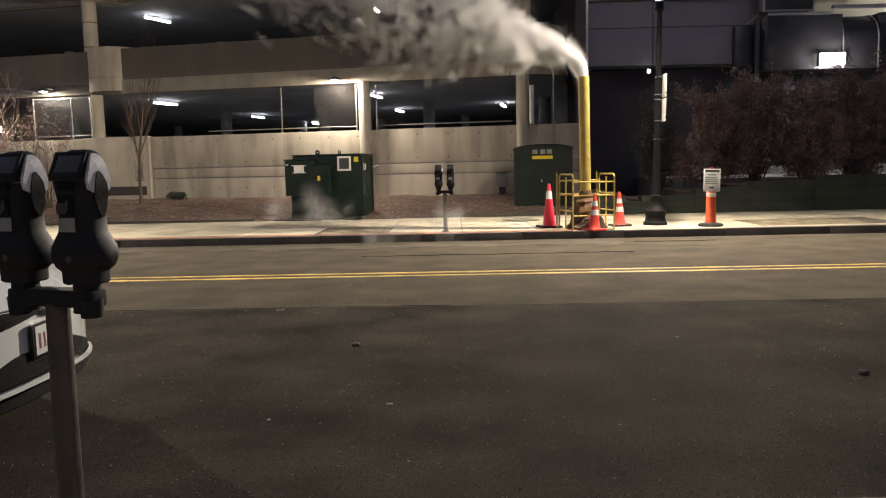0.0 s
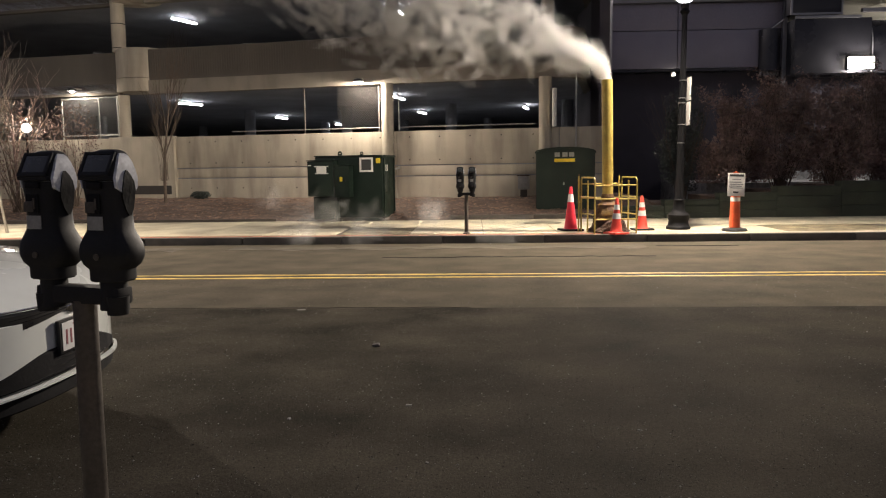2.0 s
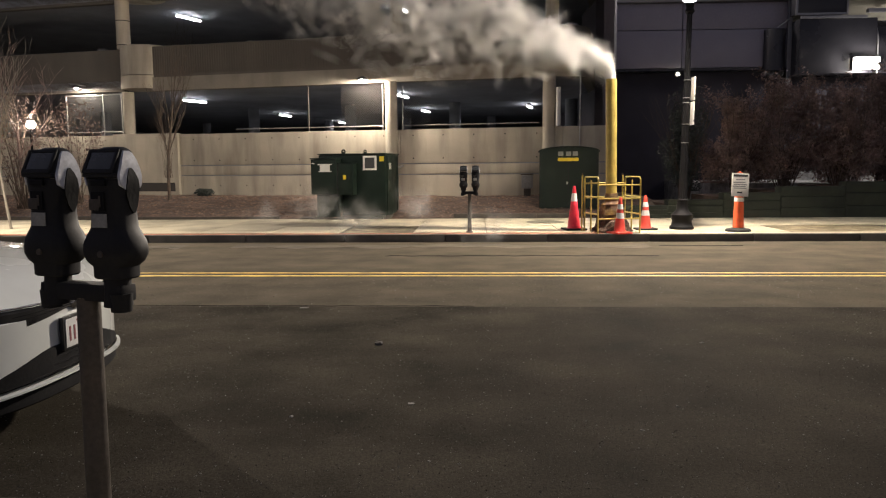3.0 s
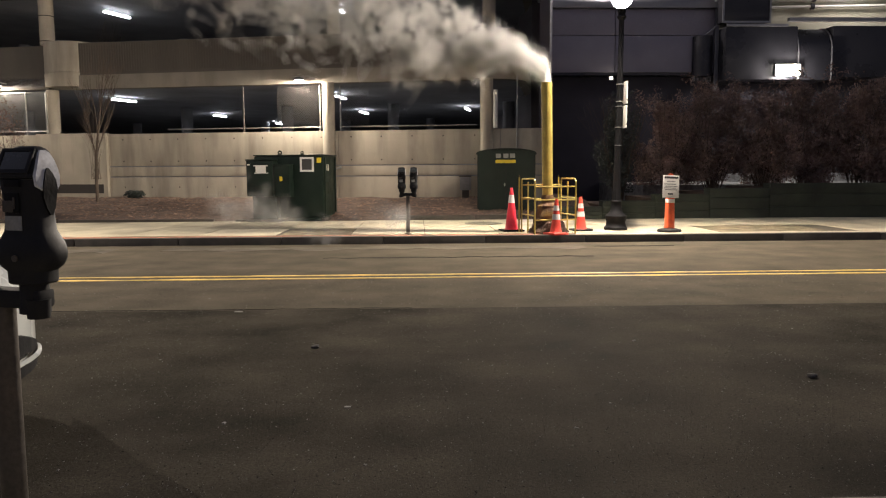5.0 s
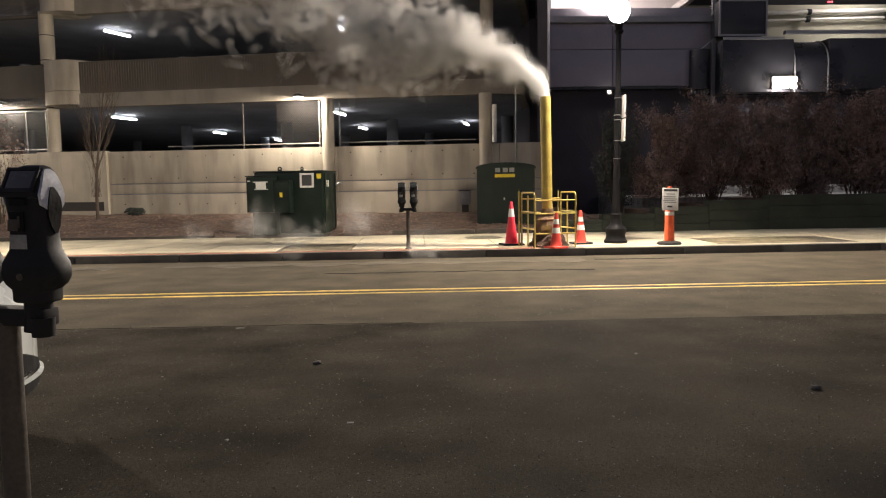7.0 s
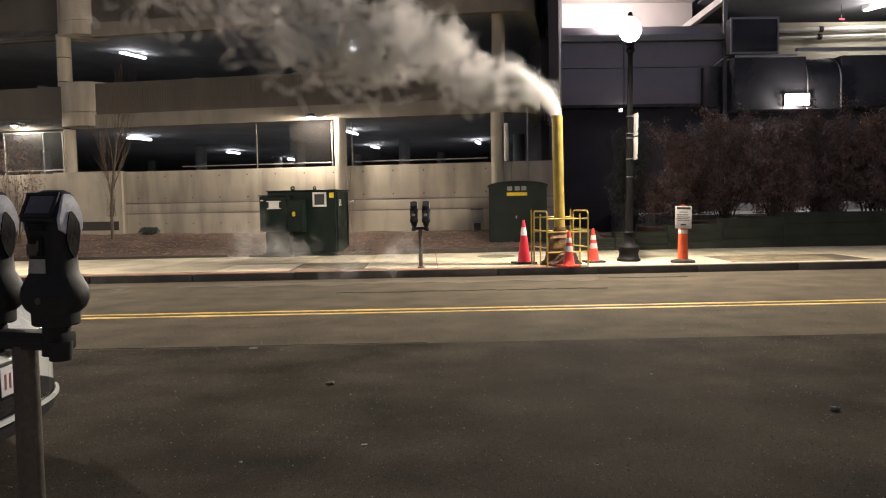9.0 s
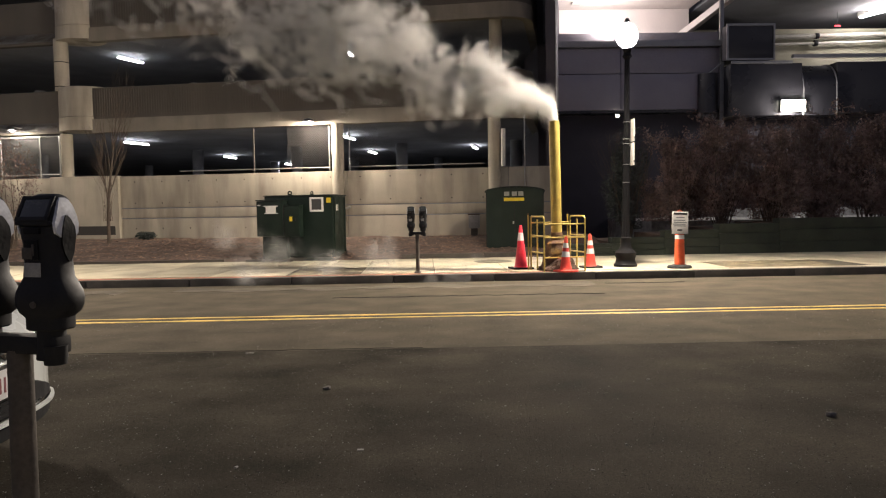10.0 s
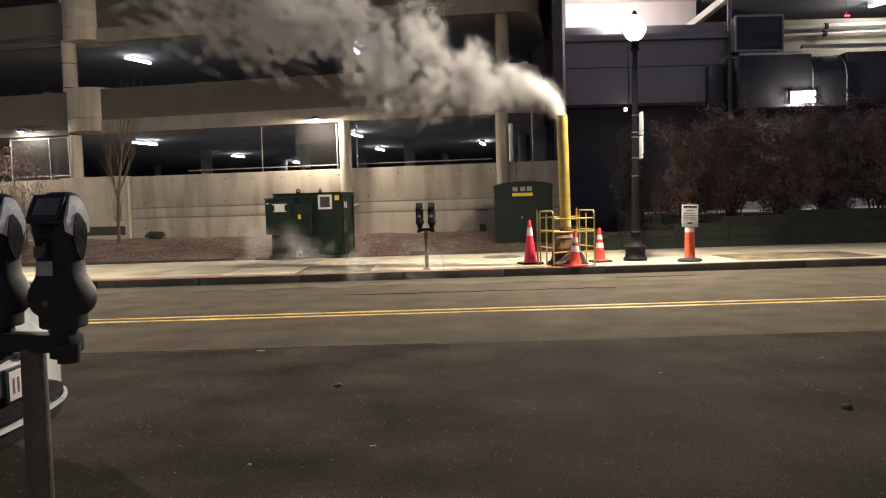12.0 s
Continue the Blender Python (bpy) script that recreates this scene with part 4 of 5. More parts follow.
twin_meter(pose(-1.278, 2.43, PAVE_Z, 0, 0.4, -15), 1.355, "twin-headed dark parking meter on a weathered steel post", 0.89, 0.124)
twin_meter(pose(-0.125, 15.07, PAVE_Z, 0, 0, 0), 1.36, "twin-headed dark parking meter on the far pavement", 1.04, 0.122, 0.76)

# ---- steam stack and its guard ----
stack = thing("steam_stack", "yellow painted steam vent stack with rusty base", "steam stack", pose(2.755, 15.15, PAVE_Z, 0, -0.95, 0))
tubebm = B()
prof = [(0.110, 0.45), (0.110, 3.05), (0.098, 3.05), (0.098, 0.50)]
rings = [[tubebm.verts.new((r * math.cos(2 * math.pi * i / 28), r * math.sin(2 * math.pi * i / 28), z)) for i in range(28)] for r, z in prof]
for lo, hi in zip(rings, rings[1:]):
    for i in range(28):
        tubebm.faces.new((lo[i], lo[(i + 1) % 28], hi[(i + 1) % 28], hi[i]))
part("tube", tubebm, M["yellow"], stack)
part("collar", lathe(B(), [(0.125, 0.62), (0.13, 0.66), (0.13, 0.74), (0.115, 0.78)], 24), M["rust"], stack)
drum = lathe(B(), [(0.26, 0.24), (0.27, 0.30), (0.25, 0.36), (0.24, 0.44), (0.225, 0.52), (0.23, 0.56), (0.16, 0.60), (0.125, 0.63)], 14)
for v in drum.verts:
    v.co += Vector((v.co.x, v.co.y, 0)) * 0.16 * noise.noise(v.co * 7)
part("base_drum", drum, M["rust"], stack, "rust-eaten iron base housing", smooth=False)
mound = lathe(B(), [(0.40, -0.02), (0.39, 0.04), (0.34, 0.12), (0.31, 0.2), (0.27, 0.26), (0.05, 0.27)], 18)
for v in mound.verts:
    v.co += Vector((v.co.x, v.co.y, 0.25)) * 0.30 * noise.noise(v.co * 9)
part("rubble_collar", mound, M["mulch"], stack, "dark broken rubble at the foot", smooth=False)

guard = thing("guard_frame", "yellow tubular steel guard frame round the steam stack", "guard rail", pose(2.745, 15.06, PAVE_Z, 0, 0, 13))
W2, D2, R = 0.44, 0.36, 0.0165
for x in (-W2, W2):
    # a side panel: bent tube hoop, two rails, a short capped post behind
    part("hoop", bent(B(), [(x, D2, 0.0), (x, D2, 1.07), (x, D2 - 0.04, 1.11), (x, -D2 + 0.05, 1.11), (x, -D2, 1.06), (x, -D2, 0.0)], R, 10), M["yellow"], guard)
    for z in (0.72, 0.38):
        part("side_rail", rod(B(), (x, -D2, z), (x, D2, z), R * 0.9, seg=8), M["yellow"], guard)
    part("post", rod(B(), (x - 0.045, D2 + 0.03, 0.0), (x - 0.045, D2 + 0.03, 1.14), R, seg=10), M["yellow"], guard)
    part("post_cap", rod(B(), (x - 0.045, D2 + 0.03, 1.14), (x - 0.045, D2 + 0.03, 1.18), 0.011, seg=8), M["rust"], guard)
    part("post", rod(B(), (x + 0.06, D2 - 0.2, 0.0), (x + 0.06, D2 - 0.2, 1.05), R, seg=10), M["yellow"], guard)
for z in (0.955, 0.69, 0.29):
    part("cross_rail", rod(B(), (-W2, -D2, z), (W2, -D2, z), R * 0.95, seg=8), M["yellow"], guard)
for z in (0.98, 0.69):
    part("cross_rail", rod(B(), (-W2, D2, z), (W2, D2, z), R * 0.95, seg=8), M["yellow"], guard)


# ---- cones ----
def cone(m, h, r0, label, bands, base, mat_body, mat_base):
    t = thing("traffic_cone", label, "traffic cone", m, "orange cones round the stack")
    r1 = 0.028

    def rad(z):
        return r0 + (r1 - r0) * (z - 0.04) / (h - 0.04)

    part("base", box(B(), -base, base, -base, base, 0, 0.04, 0.012), mat_base, t, "square base plate")
    part("body", lathe(B(), [(r0 + 0.02, 0.036), (r0, 0.06)] + [(rad(z), z) for z in (0.2 * h, 0.4 * h, 0.6 * h, 0.8 * h, 0.97 * h)] + [(r1 * 0.8, h)], 24), mat_body, t)
    for a, b in bands:
        part("band", lathe(B(), [(rad(a) + 0.003, a), (rad(b) + 0.003, b)], 24), M["band"], t, "dull reflective band")
    return t


cone(pose(2.06, 15.62, PAVE_Z, 0, 0, 12), 0.92, 0.135, "tall orange traffic cone with white band and black base", ((0.60, 0.77),), 0.22, M["orange_red"], M["rubber"])
cone(pose(2.83, 14.66, PAVE_Z, 0, 1, 30), 0.71, 0.115, "short orange traffic cone with two white bands", ((0.30, 0.41), (0.48, 0.58)), 0.18, M["orange"], M["orange"])
cone(pose(3.54, 15.58, PAVE_Z, 0, -1, 5), 0.72, 0.115, "short orange traffic cone with two white bands and black base", ((0.30, 0.41), (0.48, 0.58)), 0.20, M["orange"], M["rubber"])

dl = thing("sign_post_cone", "orange delineator post on a black base carrying a white notice", "delineator", pose(5.29, 15.14, PAVE_Z))
part("base", lathe(B(), [(0.24, 0.0), (0.25, 0.02), (0.23, 0.05), (0.11, 0.075)], 20), M["rubber"], dl, "black rubber base")
part("post", lathe(B(), [(0.105, 0.06), (0.10, 0.3), (0.09, 0.7), (0.08, 0.95), (0.05, 1.05)], 20), M["orange_b"], dl)
part("band", lathe(B(), [(0.0955, 0.60), (0.0935, 0.68)], 20), M["band"], dl)
hb = B()
for k in range(8):
    a, b = math.pi * k / 8, math.pi * (k + 1) / 8
    rod(hb, (0.05 * math.cos(a), 0, 1.13 + 0.06 * math.sin(a)), (0.05 * math.cos(b), 0, 1.13 + 0.06 * math.sin(b)), 0.014, seg=6)
part("handle", hb, M["orange_b"], dl)
sg = part("notice_board", box(B(), -0.19, 0.19, -0.008, 0.008, -0.26, 0.26, 0.003), M["white"], dl, "white notice with rows of small print", m=pose(-0.03, -0.12, 0.935, -3, 2, 4) @ Matrix.Diagonal((0.90, 1, 0.88, 1)))
part("print_bar", box(B(), -0.16, 0.16, -0.011, -0.0085, 0.185, 0.235), M["ink"], sg)
for i, (w, z) in enumerate(((0.10, 0.125), (0.16, 0.06), (0.15, 0.01), (0.17, -0.03), (0.14, -0.07), (0.07, -0.16))):
    part("print_bar", box(B(), -w, w * (0.7 if i % 2 else 1), -0.011, -0.0085, z - (0.014 if i < 5 else 0.03), z + 0.008), M["sticker"] if i < 5 else M["ink"], sg)

# ---- street lamp ----
lamp = thing("street_lamp", "black cast-iron street lamp with bright white globe", "street lamp", pose(4.33, 15.75, PAVE_Z, 0, 0.6, 0))
part("base", lathe(B(), [(0.25, 0.0), (0.25, 0.05), (0.22, 0.08), (0.20, 0.17), (0.22, 0.22), (0.23, 0.30), (0.16, 0.36), (0.12, 0.42), (0.11, 0.58), (0.125, 0.61), (0.10, 0.64)], 16), M["black"], lamp, "stepped cast base")
shaft = B()
n, flutes = 32, 16
rr = []
for z, r in ((0.64, 0.092), (1.0, 0.078), (2.0, 0.068), (3.2, 0.059), (4.45, 0.052)):
    rr.append([shaft.verts.new(((r * (1 - 0.09 * (i % 2))) * math.cos(2 * math.pi * i / n), (r * (1 - 0.09 * (i % 2))) * math.sin(2 * math.pi * i / n), z)) for i in range(n)])
for lo, hi in zip(rr, rr[1:]):
    for i in range(n):
        shaft.faces.new((lo[i], lo[(i + 1) % n], hi[(i + 1) % n], hi[i]))
part("shaft", shaft, M["black"], lamp, "fluted shaft")
for z in (1.80, 2.18, 2.62, 2.72, 3.08):
    part("strap", rod(B(), (0, 0, z - 0.008), (0, 0, z + 0.008), 0.076, seg=16), M["galv"], lamp, "steel strap")
part("capital", lathe(B(), [(0.06, 4.40), (0.10, 4.46), (0.07, 4.52), (0.09, 4.60), (0.02, 4.72)], 18), M["black"], lamp)
part("arm", bent(B(), [(0, 0, 4.5), (-0.09, -0.3, 4.82), (-0.19, -0.65, 4.97), (-0.28, -1.0, 4.93)], 0.028, 10), M["black"], lamp, "curved arm over the kerb")
GLOBE = (-0.28, -1.0, 0)
globe = part("globe", lathe(B(), [(0.10, 4.44), (0.17, 4.50), (0.22, 4.62), (0.20, 4.76), (0.13, 4.86), (0.05, 4.91)], 20, GLOBE), M["lampglow"], lamp, "glaring frosted globe")
globe.visible_shadow = False
part("cap", lathe(B(), [(0.06, 4.915), (0.05, 4.95), (0.03, 5.0)], 12, GLOBE), M["black"], lamp)


def hood(a0, a1, rows):
    """A thin curved shield that hugs the globe between two bearings."""
    bm = B()
    n = 12
    skins = []
    for lift in (0.006, 0.014):
        skins.append([[bm.verts.new((GLOBE[0] + (r + lift) * math.cos(radians(a0 + (a1 - a0) * k / n)), GLOBE[1] + (r + lift) * math.sin(radians(a0 + (a1 - a0) * k / n)), z)) for r, z in rows] for k in range(n + 1)])
    for skin in skins:
        for p, q in zip(skin, skin[1:]):
            for e in range(len(rows) - 1):
                bm.faces.new((p[e], q[e], q[e + 1], p[e + 1]))
    for k in range(n):
        for e in (0, len(rows) - 1):
            bm.faces.new((skins[0][k][e], skins[0][k + 1][e], skins[1][k + 1][e], skins[1][k][e]))
    return bm


# Both sit unseen behind the globe, added to keep light off garage and hedge.
part("house_side_shield", hood(16, 136, ((0.13, 4.46), (0.17, 4.50), (0.22, 4.62), (0.20, 4.76), (0.13, 4.86), (0.06, 4.905))), M["black"], lamp, "unseen black shield added behind the globe to cut light to the building")
part("visor", hood(137, 166, ((0.22, 4.615), (0.20, 4.76), (0.13, 4.86), (0.06, 4.905))), M["black"], lamp, "unseen black visor added to keep lamp light off the garage")
for z0, z1, w in ((2.66, 3.13, 0.028), (2.16, 2.63, 0.025)):
    s = part("blade_sign", box(B(), 0.085, 0.085 + w, -0.24, 0.0, z0, z1, 0.004), M["white"], lamp, "white parking notice seen edge on")
    for z in (z0 + 0.04, z1 - 0.04):
        part("bracket", box(B(), 0.05, 0.10, -0.02, 0.02, z - 0.012, z + 0.012), M["galv"], lamp)
    part("print_bar", box(B(), 0.088, 0.082 + w, -0.244, -0.2405, z0 + 0.06, z0 + 0.10), M["sticker"], s)

pl = thing("path_lamp", "slender black path lamp with bright bulb by the garage", "path lamp", pose(-13.46, 22.0, mulch_height(-13.46, 22.0)))
part("post", rod(B(), (0, 0, -0.05), (0, 0, 2.35), 0.035, seg=12), M["black"], pl)
b = B()
bmesh.ops.create_uvsphere(b, u_segments=14, v_segments=10, radius=0.13, matrix=Matrix.Translation((0, 0, 2.48)))
globe = part("globe", b, M["bulb"], pl, "glaring globe")
globe.visible_shadow = False
part("cap", lathe(B(), [(0.12, 2.60), (0.08, 2.65), (0.02, 2.68)], 14), M["black"], pl)
wl = thing("bulkhead_lamp", "tiny bright bulkhead lamp on the dark wall", "wall lamp", pose(7.11, 26.95, 4.74))
b = B()
bmesh.ops.create_uvsphere(b, u_segments=10, v_segments=8, radius=0.04, matrix=Matrix.Translation((0, -0.05, 0)))
part("bulb", b, M["bulb"], wl, "glowing bulb")
part("back_plate", box(B(), -0.08, 0.08, 0.0, 0.04, -0.08, 0.08, 0.01), M["fixture"], wl)

# ---- white car ----
car = thing("car", "white parked saloon car with black lower grille", "car", pose(-2.22, 3.95, 0.0, 0, 0, 0))


def car_body():
    """Lofted body: front at x = 0, tail at x = -4.5."""
    bm = B()
    # x, half width, sill z, belt z, roof z, roof half width
    st = [(0.0, 0.25, 0.31, 0.72, 0.745, 0.22), (-0.035, 0.45, 0.30, 0.735, 0.765, 0.42), (-0.09, 0.60, 0.285, 0.77, 0.80, 0.55), (-0.15, 0.71, 0.27, 0.80, 0.84, 0.62), (-0.22, 0.79, 0.25, 0.84, 0.885, 0.66), (-0.36, 0.85, 0.22, 0.87, 0.93, 0.68),
          (-0.65, 0.88, 0.20, 0.91, 0.975, 0.70), (-1.05, 0.89, 0.18, 0.95, 1.02, 0.70), (-1.30, 0.89, 0.18, 0.97, 1.055, 0.69), (-2.0, 0.89, 0.18, 0.98, 1.44, 0.58), (-2.9, 0.89, 0.18, 0.98, 1.46, 0.57),
          (-3.7, 0.88, 0.18, 0.98, 1.12, 0.66), (-4.25, 0.86, 0.20, 0.96, 1.02, 0.66), (-4.45, 0.78, 0.28, 0.86, 0.9, 0.6)]
    rings = []
    for x, w, sill, belt, roof, rw in st:
        half = [(w * 0.92, sill), (w, sill + 0.12), (w, (sill + belt) / 2), (w * 0.985, belt - 0.03), ((w + rw) / 2 if roof - belt < 0.15 else rw + 0.12, belt + (roof - belt) * 0.45), (rw, roof - 0.012), (rw * 0.5, roof), (0.0, roof + 0.01)]
        full = [(y, z) for y, z in half] + [(-y, z) for y, z in half[-2::-1]]
        rings.append([bm.verts.new((x, y, z)) for y, z in full])
    for a, b in zip(rings, rings[1:]):
        for i in range(len(a) - 1):
            bm.faces.new((a[i], a[i + 1], b[i + 1], b[i]))
        bm.faces.new((a[-1], a[0], b[0], b[-1]))
    bm.faces.new(rings[0])
    bm.faces.new(rings[-1][::-1])
    bmesh.ops.recalc_face_normals(bm, faces=bm.faces)
    return bm


part("body", car_body(), M["carpaint"], car, "white painted body")


def curved_bar(name, z0, z1, x_mid, x_side, half, thick, material, label="", parent=None, sag0=0.0, sag1=0.0, flat=0.3):
    """A strip across the nose that follows its curve; its lower and upper edge fall by sag0 and sag1 towards the ends."""
    bm = B()
    n = 20
    ring = []
    for i in range(n + 1):
        s = -1 + 2 * i / n
        x = x_mid - (x_mid - x_side) * abs(s) ** 2.6
        f = max(0.0, abs(s) - flat) / (1 - flat)
        lo, hi = z0 - sag0 * f, z1 - sag1 * f
        ease = min(0.012, (hi - lo) * 0.3)
        ring.append([bm.verts.new((x + dx, s * half, z)) for dx, z in ((0, lo), (thick, lo + ease), (thick, hi - ease), (0, hi))])
    for a, b in zip(ring, ring[1:]):
        for k in range(4):
            bm.faces.new((a[k], a[(k + 1) % 4], b[(k + 1) % 4], b[k]))
    bm.faces.new(ring[0])
    bm.faces.new(ring[-1][::-1])
    return part(name, bm, material, parent or car, label)


curved_bar("bumper_bar", 0.40, 0.700, 0.012, -0.17, 0.78, 0.02, M["carpaint"], sag0=0.06, flat=0.2)
curved_bar("upper_grille", 0.694, 0.738, 0.024, -0.17, 0.72, 0.018, M["carblack"], "slim glossy black upper grille", sag0=0.10, sag1=-0.012, flat=0.05)
for k in (0.35, 0.62):
    curved_bar("grille_fin", 0.694 + 0.044 * k, 0.701 + 0.044 * k, 0.040, -0.155, 0.70, 0.007, M["carmatte"], sag0=0.055 * (1 - k), sag1=0.055 * (1 - k), flat=0.05)
curved_bar("grille_trim", 0.740, 0.752, 0.028, -0.17, 0.70, 0.012, M["chrome"], "thin bright grille trim", sag0=-0.012, sag1=-0.012, flat=0.05)
curved_bar("lower_grille", 0.362, 0.515, 0.030, -0.15, 0.76, 0.016, M["carmatte"], "black mesh lower grille, narrowing to its ends", sag0=0.012, sag1=0.135, flat=0.34)
for k in range(4):
    curved_bar("grille_slat", 0.380 + 0.033 * k, 0.388 + 0.033 * k, 0.047, -0.135, 0.70 - 0.10 * k, 0.007, M["carblack"], sag0=0.01 + 0.02 * k, sag1=0.01 + 0.02 * k, flat=0.34)
curved_bar("bumper_lip", 0.334, 0.360, 0.050, -0.16, 0.81, 0.022, M["carpaint"], "thin bright bumper lip", sag0=0.015, sag1=0.015)
curved_bar("air_dam", 0.245, 0.332, 0.020, -0.17, 0.79, 0.016, M["carmatte"], "black plastic air dam")
pl = part("plate_holder", box(B(), 0.04, 0.062, -0.17, 0.17, 0.475, 0.655, 0.004), M["carblack"], car)
part("number_plate", box(B(), 0.0625, 0.066, -0.152, 0.152, 0.488, 0.640, 0.001), M["plate"], pl, "white number plate with dark marks")
for i in range(6):
    part("plate_bar", box(B(), 0.0665, 0.068, -0.122 + 0.042 * i, -0.106 + 0.042 * i, 0.52, 0.60), M["plate_red"], pl)
part("plate_bar", box(B(), 0.0665, 0.068, -0.05, 0.05, 0.617, 0.625), M["plate_red"], pl)
bd = B()
bmesh.ops.create_uvsphere(bd, u_segments=16, v_segments=8, radius=0.055, matrix=Matrix.Translation((0.04, 0, 0.712)) @ Matrix.Diagonal((0.3, 1, 0.72, 1)))
part("emblem", bd, M["chrome"], car, "chrome oval emblem")
for s in (-1, 1):
    hl = B()
    prism(hl, [(-0.02, 0.0), (0.0, 0.07), (-0.28, 0.13), (-0.42, 0.11), (-0.30, 0.03)], 0, 0.02)
    part("headlamp", hl, M["lens"], car, "clear headlamp", m=pose(-0.10, s * 0.72, 0.70, 0, 0, -s * 32))
    part("mirror", box(B(), -1.55, -1.35, s * 0.92 - 0.07, s * 0.92 + 0.07, 0.98, 1.12, 0.03), M["carpaint"], car)
    for x in (-0.85, -3.5):
        w = part("wheel", rod(B(), (x, s * 0.90 - 0.10, 0.31), (x, s * 0.90 + 0.0, 0.31), 0.31, seg=28), M["tyre"], car)
        part("rim", rod(B(), (x, s * 0.905 - 0.11, 0.31), (x, s * 0.905 + 0.005, 0.31), 0.20, seg=20), M["chrome"], w)
ws = B()
ws.faces.new([ws.verts.new(p) for p in ((-1.33, -0.66, 1.075), (-1.33, 0.66, 1.075), (-1.96, 0.56, 1.435), (-1.96, -0.56, 1.435))])
bmesh.ops.solidify(ws, geom=list(ws.faces), thickness=-0.012)
part("windscreen", ws, M["glass"], car, "dark windscreen")

# ---- small things on the road ----
for x, y, s in ((-0.77, 5.91, 0.030), (2.75, 4.87, 0.032)):
    b = B()
    bmesh.ops.create_icosphere(b, subdivisions=2, radius=s, matrix=Matrix.Translation((0, 0, s * 0.5)) @ Matrix.Diagonal((1.2, 0.8, 0.6, 1)))
    for v in b.verts:
        v.co += Vector((1, 1, 1)) * 0.012 * noise.noise(v.co * 40 + Vector((x, y, 0)))
    tagged(part("stone", b, M["stone"], m=pose(x, y, 0)), "small dark stone lying on the asphalt", "stone", "stones on the road")
for i, (x, y, w) in enumerate(((-1.77, 7.52, 0.09), (1.86, 6.02, 0.04), (-1.04, 4.13, 0.03), (1.23, 4.38, 0.025), (0.93, 3.96, 0.025), (-0.37, 4.39, 0.05), (0.6, 5.3, 0.02), (-1.9, 5.6, 0.02), (3.4, 6.4, 0.02), (-0.2, 3.5, 0.02))):
    b = B()
    w *= 0.42
    box(b, -w, w, -w * 0.6, w * 0.6, 0.002, 0.008, 0.002)
    for v in b.verts:
        v.co += Vector((w, w, 0.004)) * 0.9 * noise.noise(v.co * 45 + Vector((i * 3.3, x, y)))
    tagged(part("litter_scrap", b, M["litter"], m=pose(x, y, 0, 0, 0, 37 * i)), "small pale scrap of litter on the asphalt", "litter", "scraps on the road")

# ---- pieces of the pavement, last ----
rng = random.Random(11)


def slab_mesh(w, d):
    return mesh_of("slab", box(B(), -w / 2, w / 2, -d / 2, d / 2, -0.08, 0.0, 0.006), M["slab"])


SL = 1.52
PITS = ((-2.75, -1.30, 16.75), (6.35, 8.75, 16.75))
row_a, row_b, row_c = slab_mesh(SL - 0.012, 1.78), slab_mesh(SL - 0.012, 2.58), slab_mesh(SL - 0.012, 0.26)
for i in range(-12, 13):
    x = -1.30 + SL / 2 + SL * i
    for me, y in ((row_a, 15.92), (row_b, 18.12)):
        if y < 16.5 and any(a - 0.1 < x < b + 0.1 for a, b, _ in PITS):
            continue
        ob = new("slab", me)
        ob.parent = pavement
        ob.location = (x, y, PAVE_Z + rng.uniform(-0.002, 0.003))
        ob.rotation_euler = (rng.uniform(-0.002, 0.002), rng.uniform(-0.002, 0.002), 0)
    if x > 2.6:
        ob = new("slab", row_c)
        ob.parent = pavement
        ob.location = (x, 14.86, PAVE_Z + rng.uniform(-0.002, 0.002))
for a, b, y in PITS:
    wallbox("soil_patch", (a + 0.02, b - 0.02, 15.03 if a < 0 else 14.75, y - 0.05, 0.0, PAVE_Z - 0.006), M["soil"], pavement, "trodden earth patch")
bm = B()
box(bm, -0.1, 0.1, -0.05, 0.05, -0.05, 0.0, 0.006)
brick_me = mesh_of("brick", bm, M["brick"])
for j in range(2):
    for i in range(140):
        x = -26 + 0.212 * i + 0.106 * j
        if x > 2.6:
            continue
        if i % 140 < 0:
            continue
        ob = new("brick", brick_me)
        ob.parent = pavement
        ob.location = (x, 14.77 + 0.115 * j, PAVE_Z + rng.uniform(-0.004, 0.003))
        ob.rotation_euler = (0, 0, rng.uniform(-0.02, 0.02))
kerb = thing("kerb", "grey granite kerb stones along the far pavement", "kerb", kind="structure")
bm = B()
box(bm, -0.995, 0.995, -0.08, 0.08, -0.18, PAVE_Z, 0.018)
kerb_me = mesh_of("kerb_stone", bm, M["kerb"])
for i in range(-12, 13):
    ob = new("kerb_stone", kerb_me)
    ob.parent = kerb
    ob.location = (2 * i + 0.4, KERB_Y + 0.08, rng.uniform(-0.006, 0.004))
edge = thing("bed_edging", "dark low edging along the mulch bed", "edging", kind="structure")
for a, b, y, h in ((-14, -9.2, 19.40, 0.10), (-9.2, -5.2, 19.42, 0.07), (-0.6, 1.6, 19.55, 0.12), (1.6, 3.9, 19.6, 0.12)):
    part("edging_length", box(B(), a, b - 0.02, y - 0.05, y + 0.06, 0.05, PAVE_Z + h, 0.015), M["edging"], edge)
cover = thing("manhole_cover", "round cast-iron manhole cover set in the pavement", "manhole cover", pose(1.68, 17.95, PAVE_Z))
part("rim", lathe(B(), [(0.46, -0.02), (0.46, 0.008), (0.42, 0.010)], 32), M["iron"], cover)
part("lid", lathe(B(), [(0.40, 0.0), (0.40, 0.014), (0.39, 0.016)], 32), M["iron"], cover)
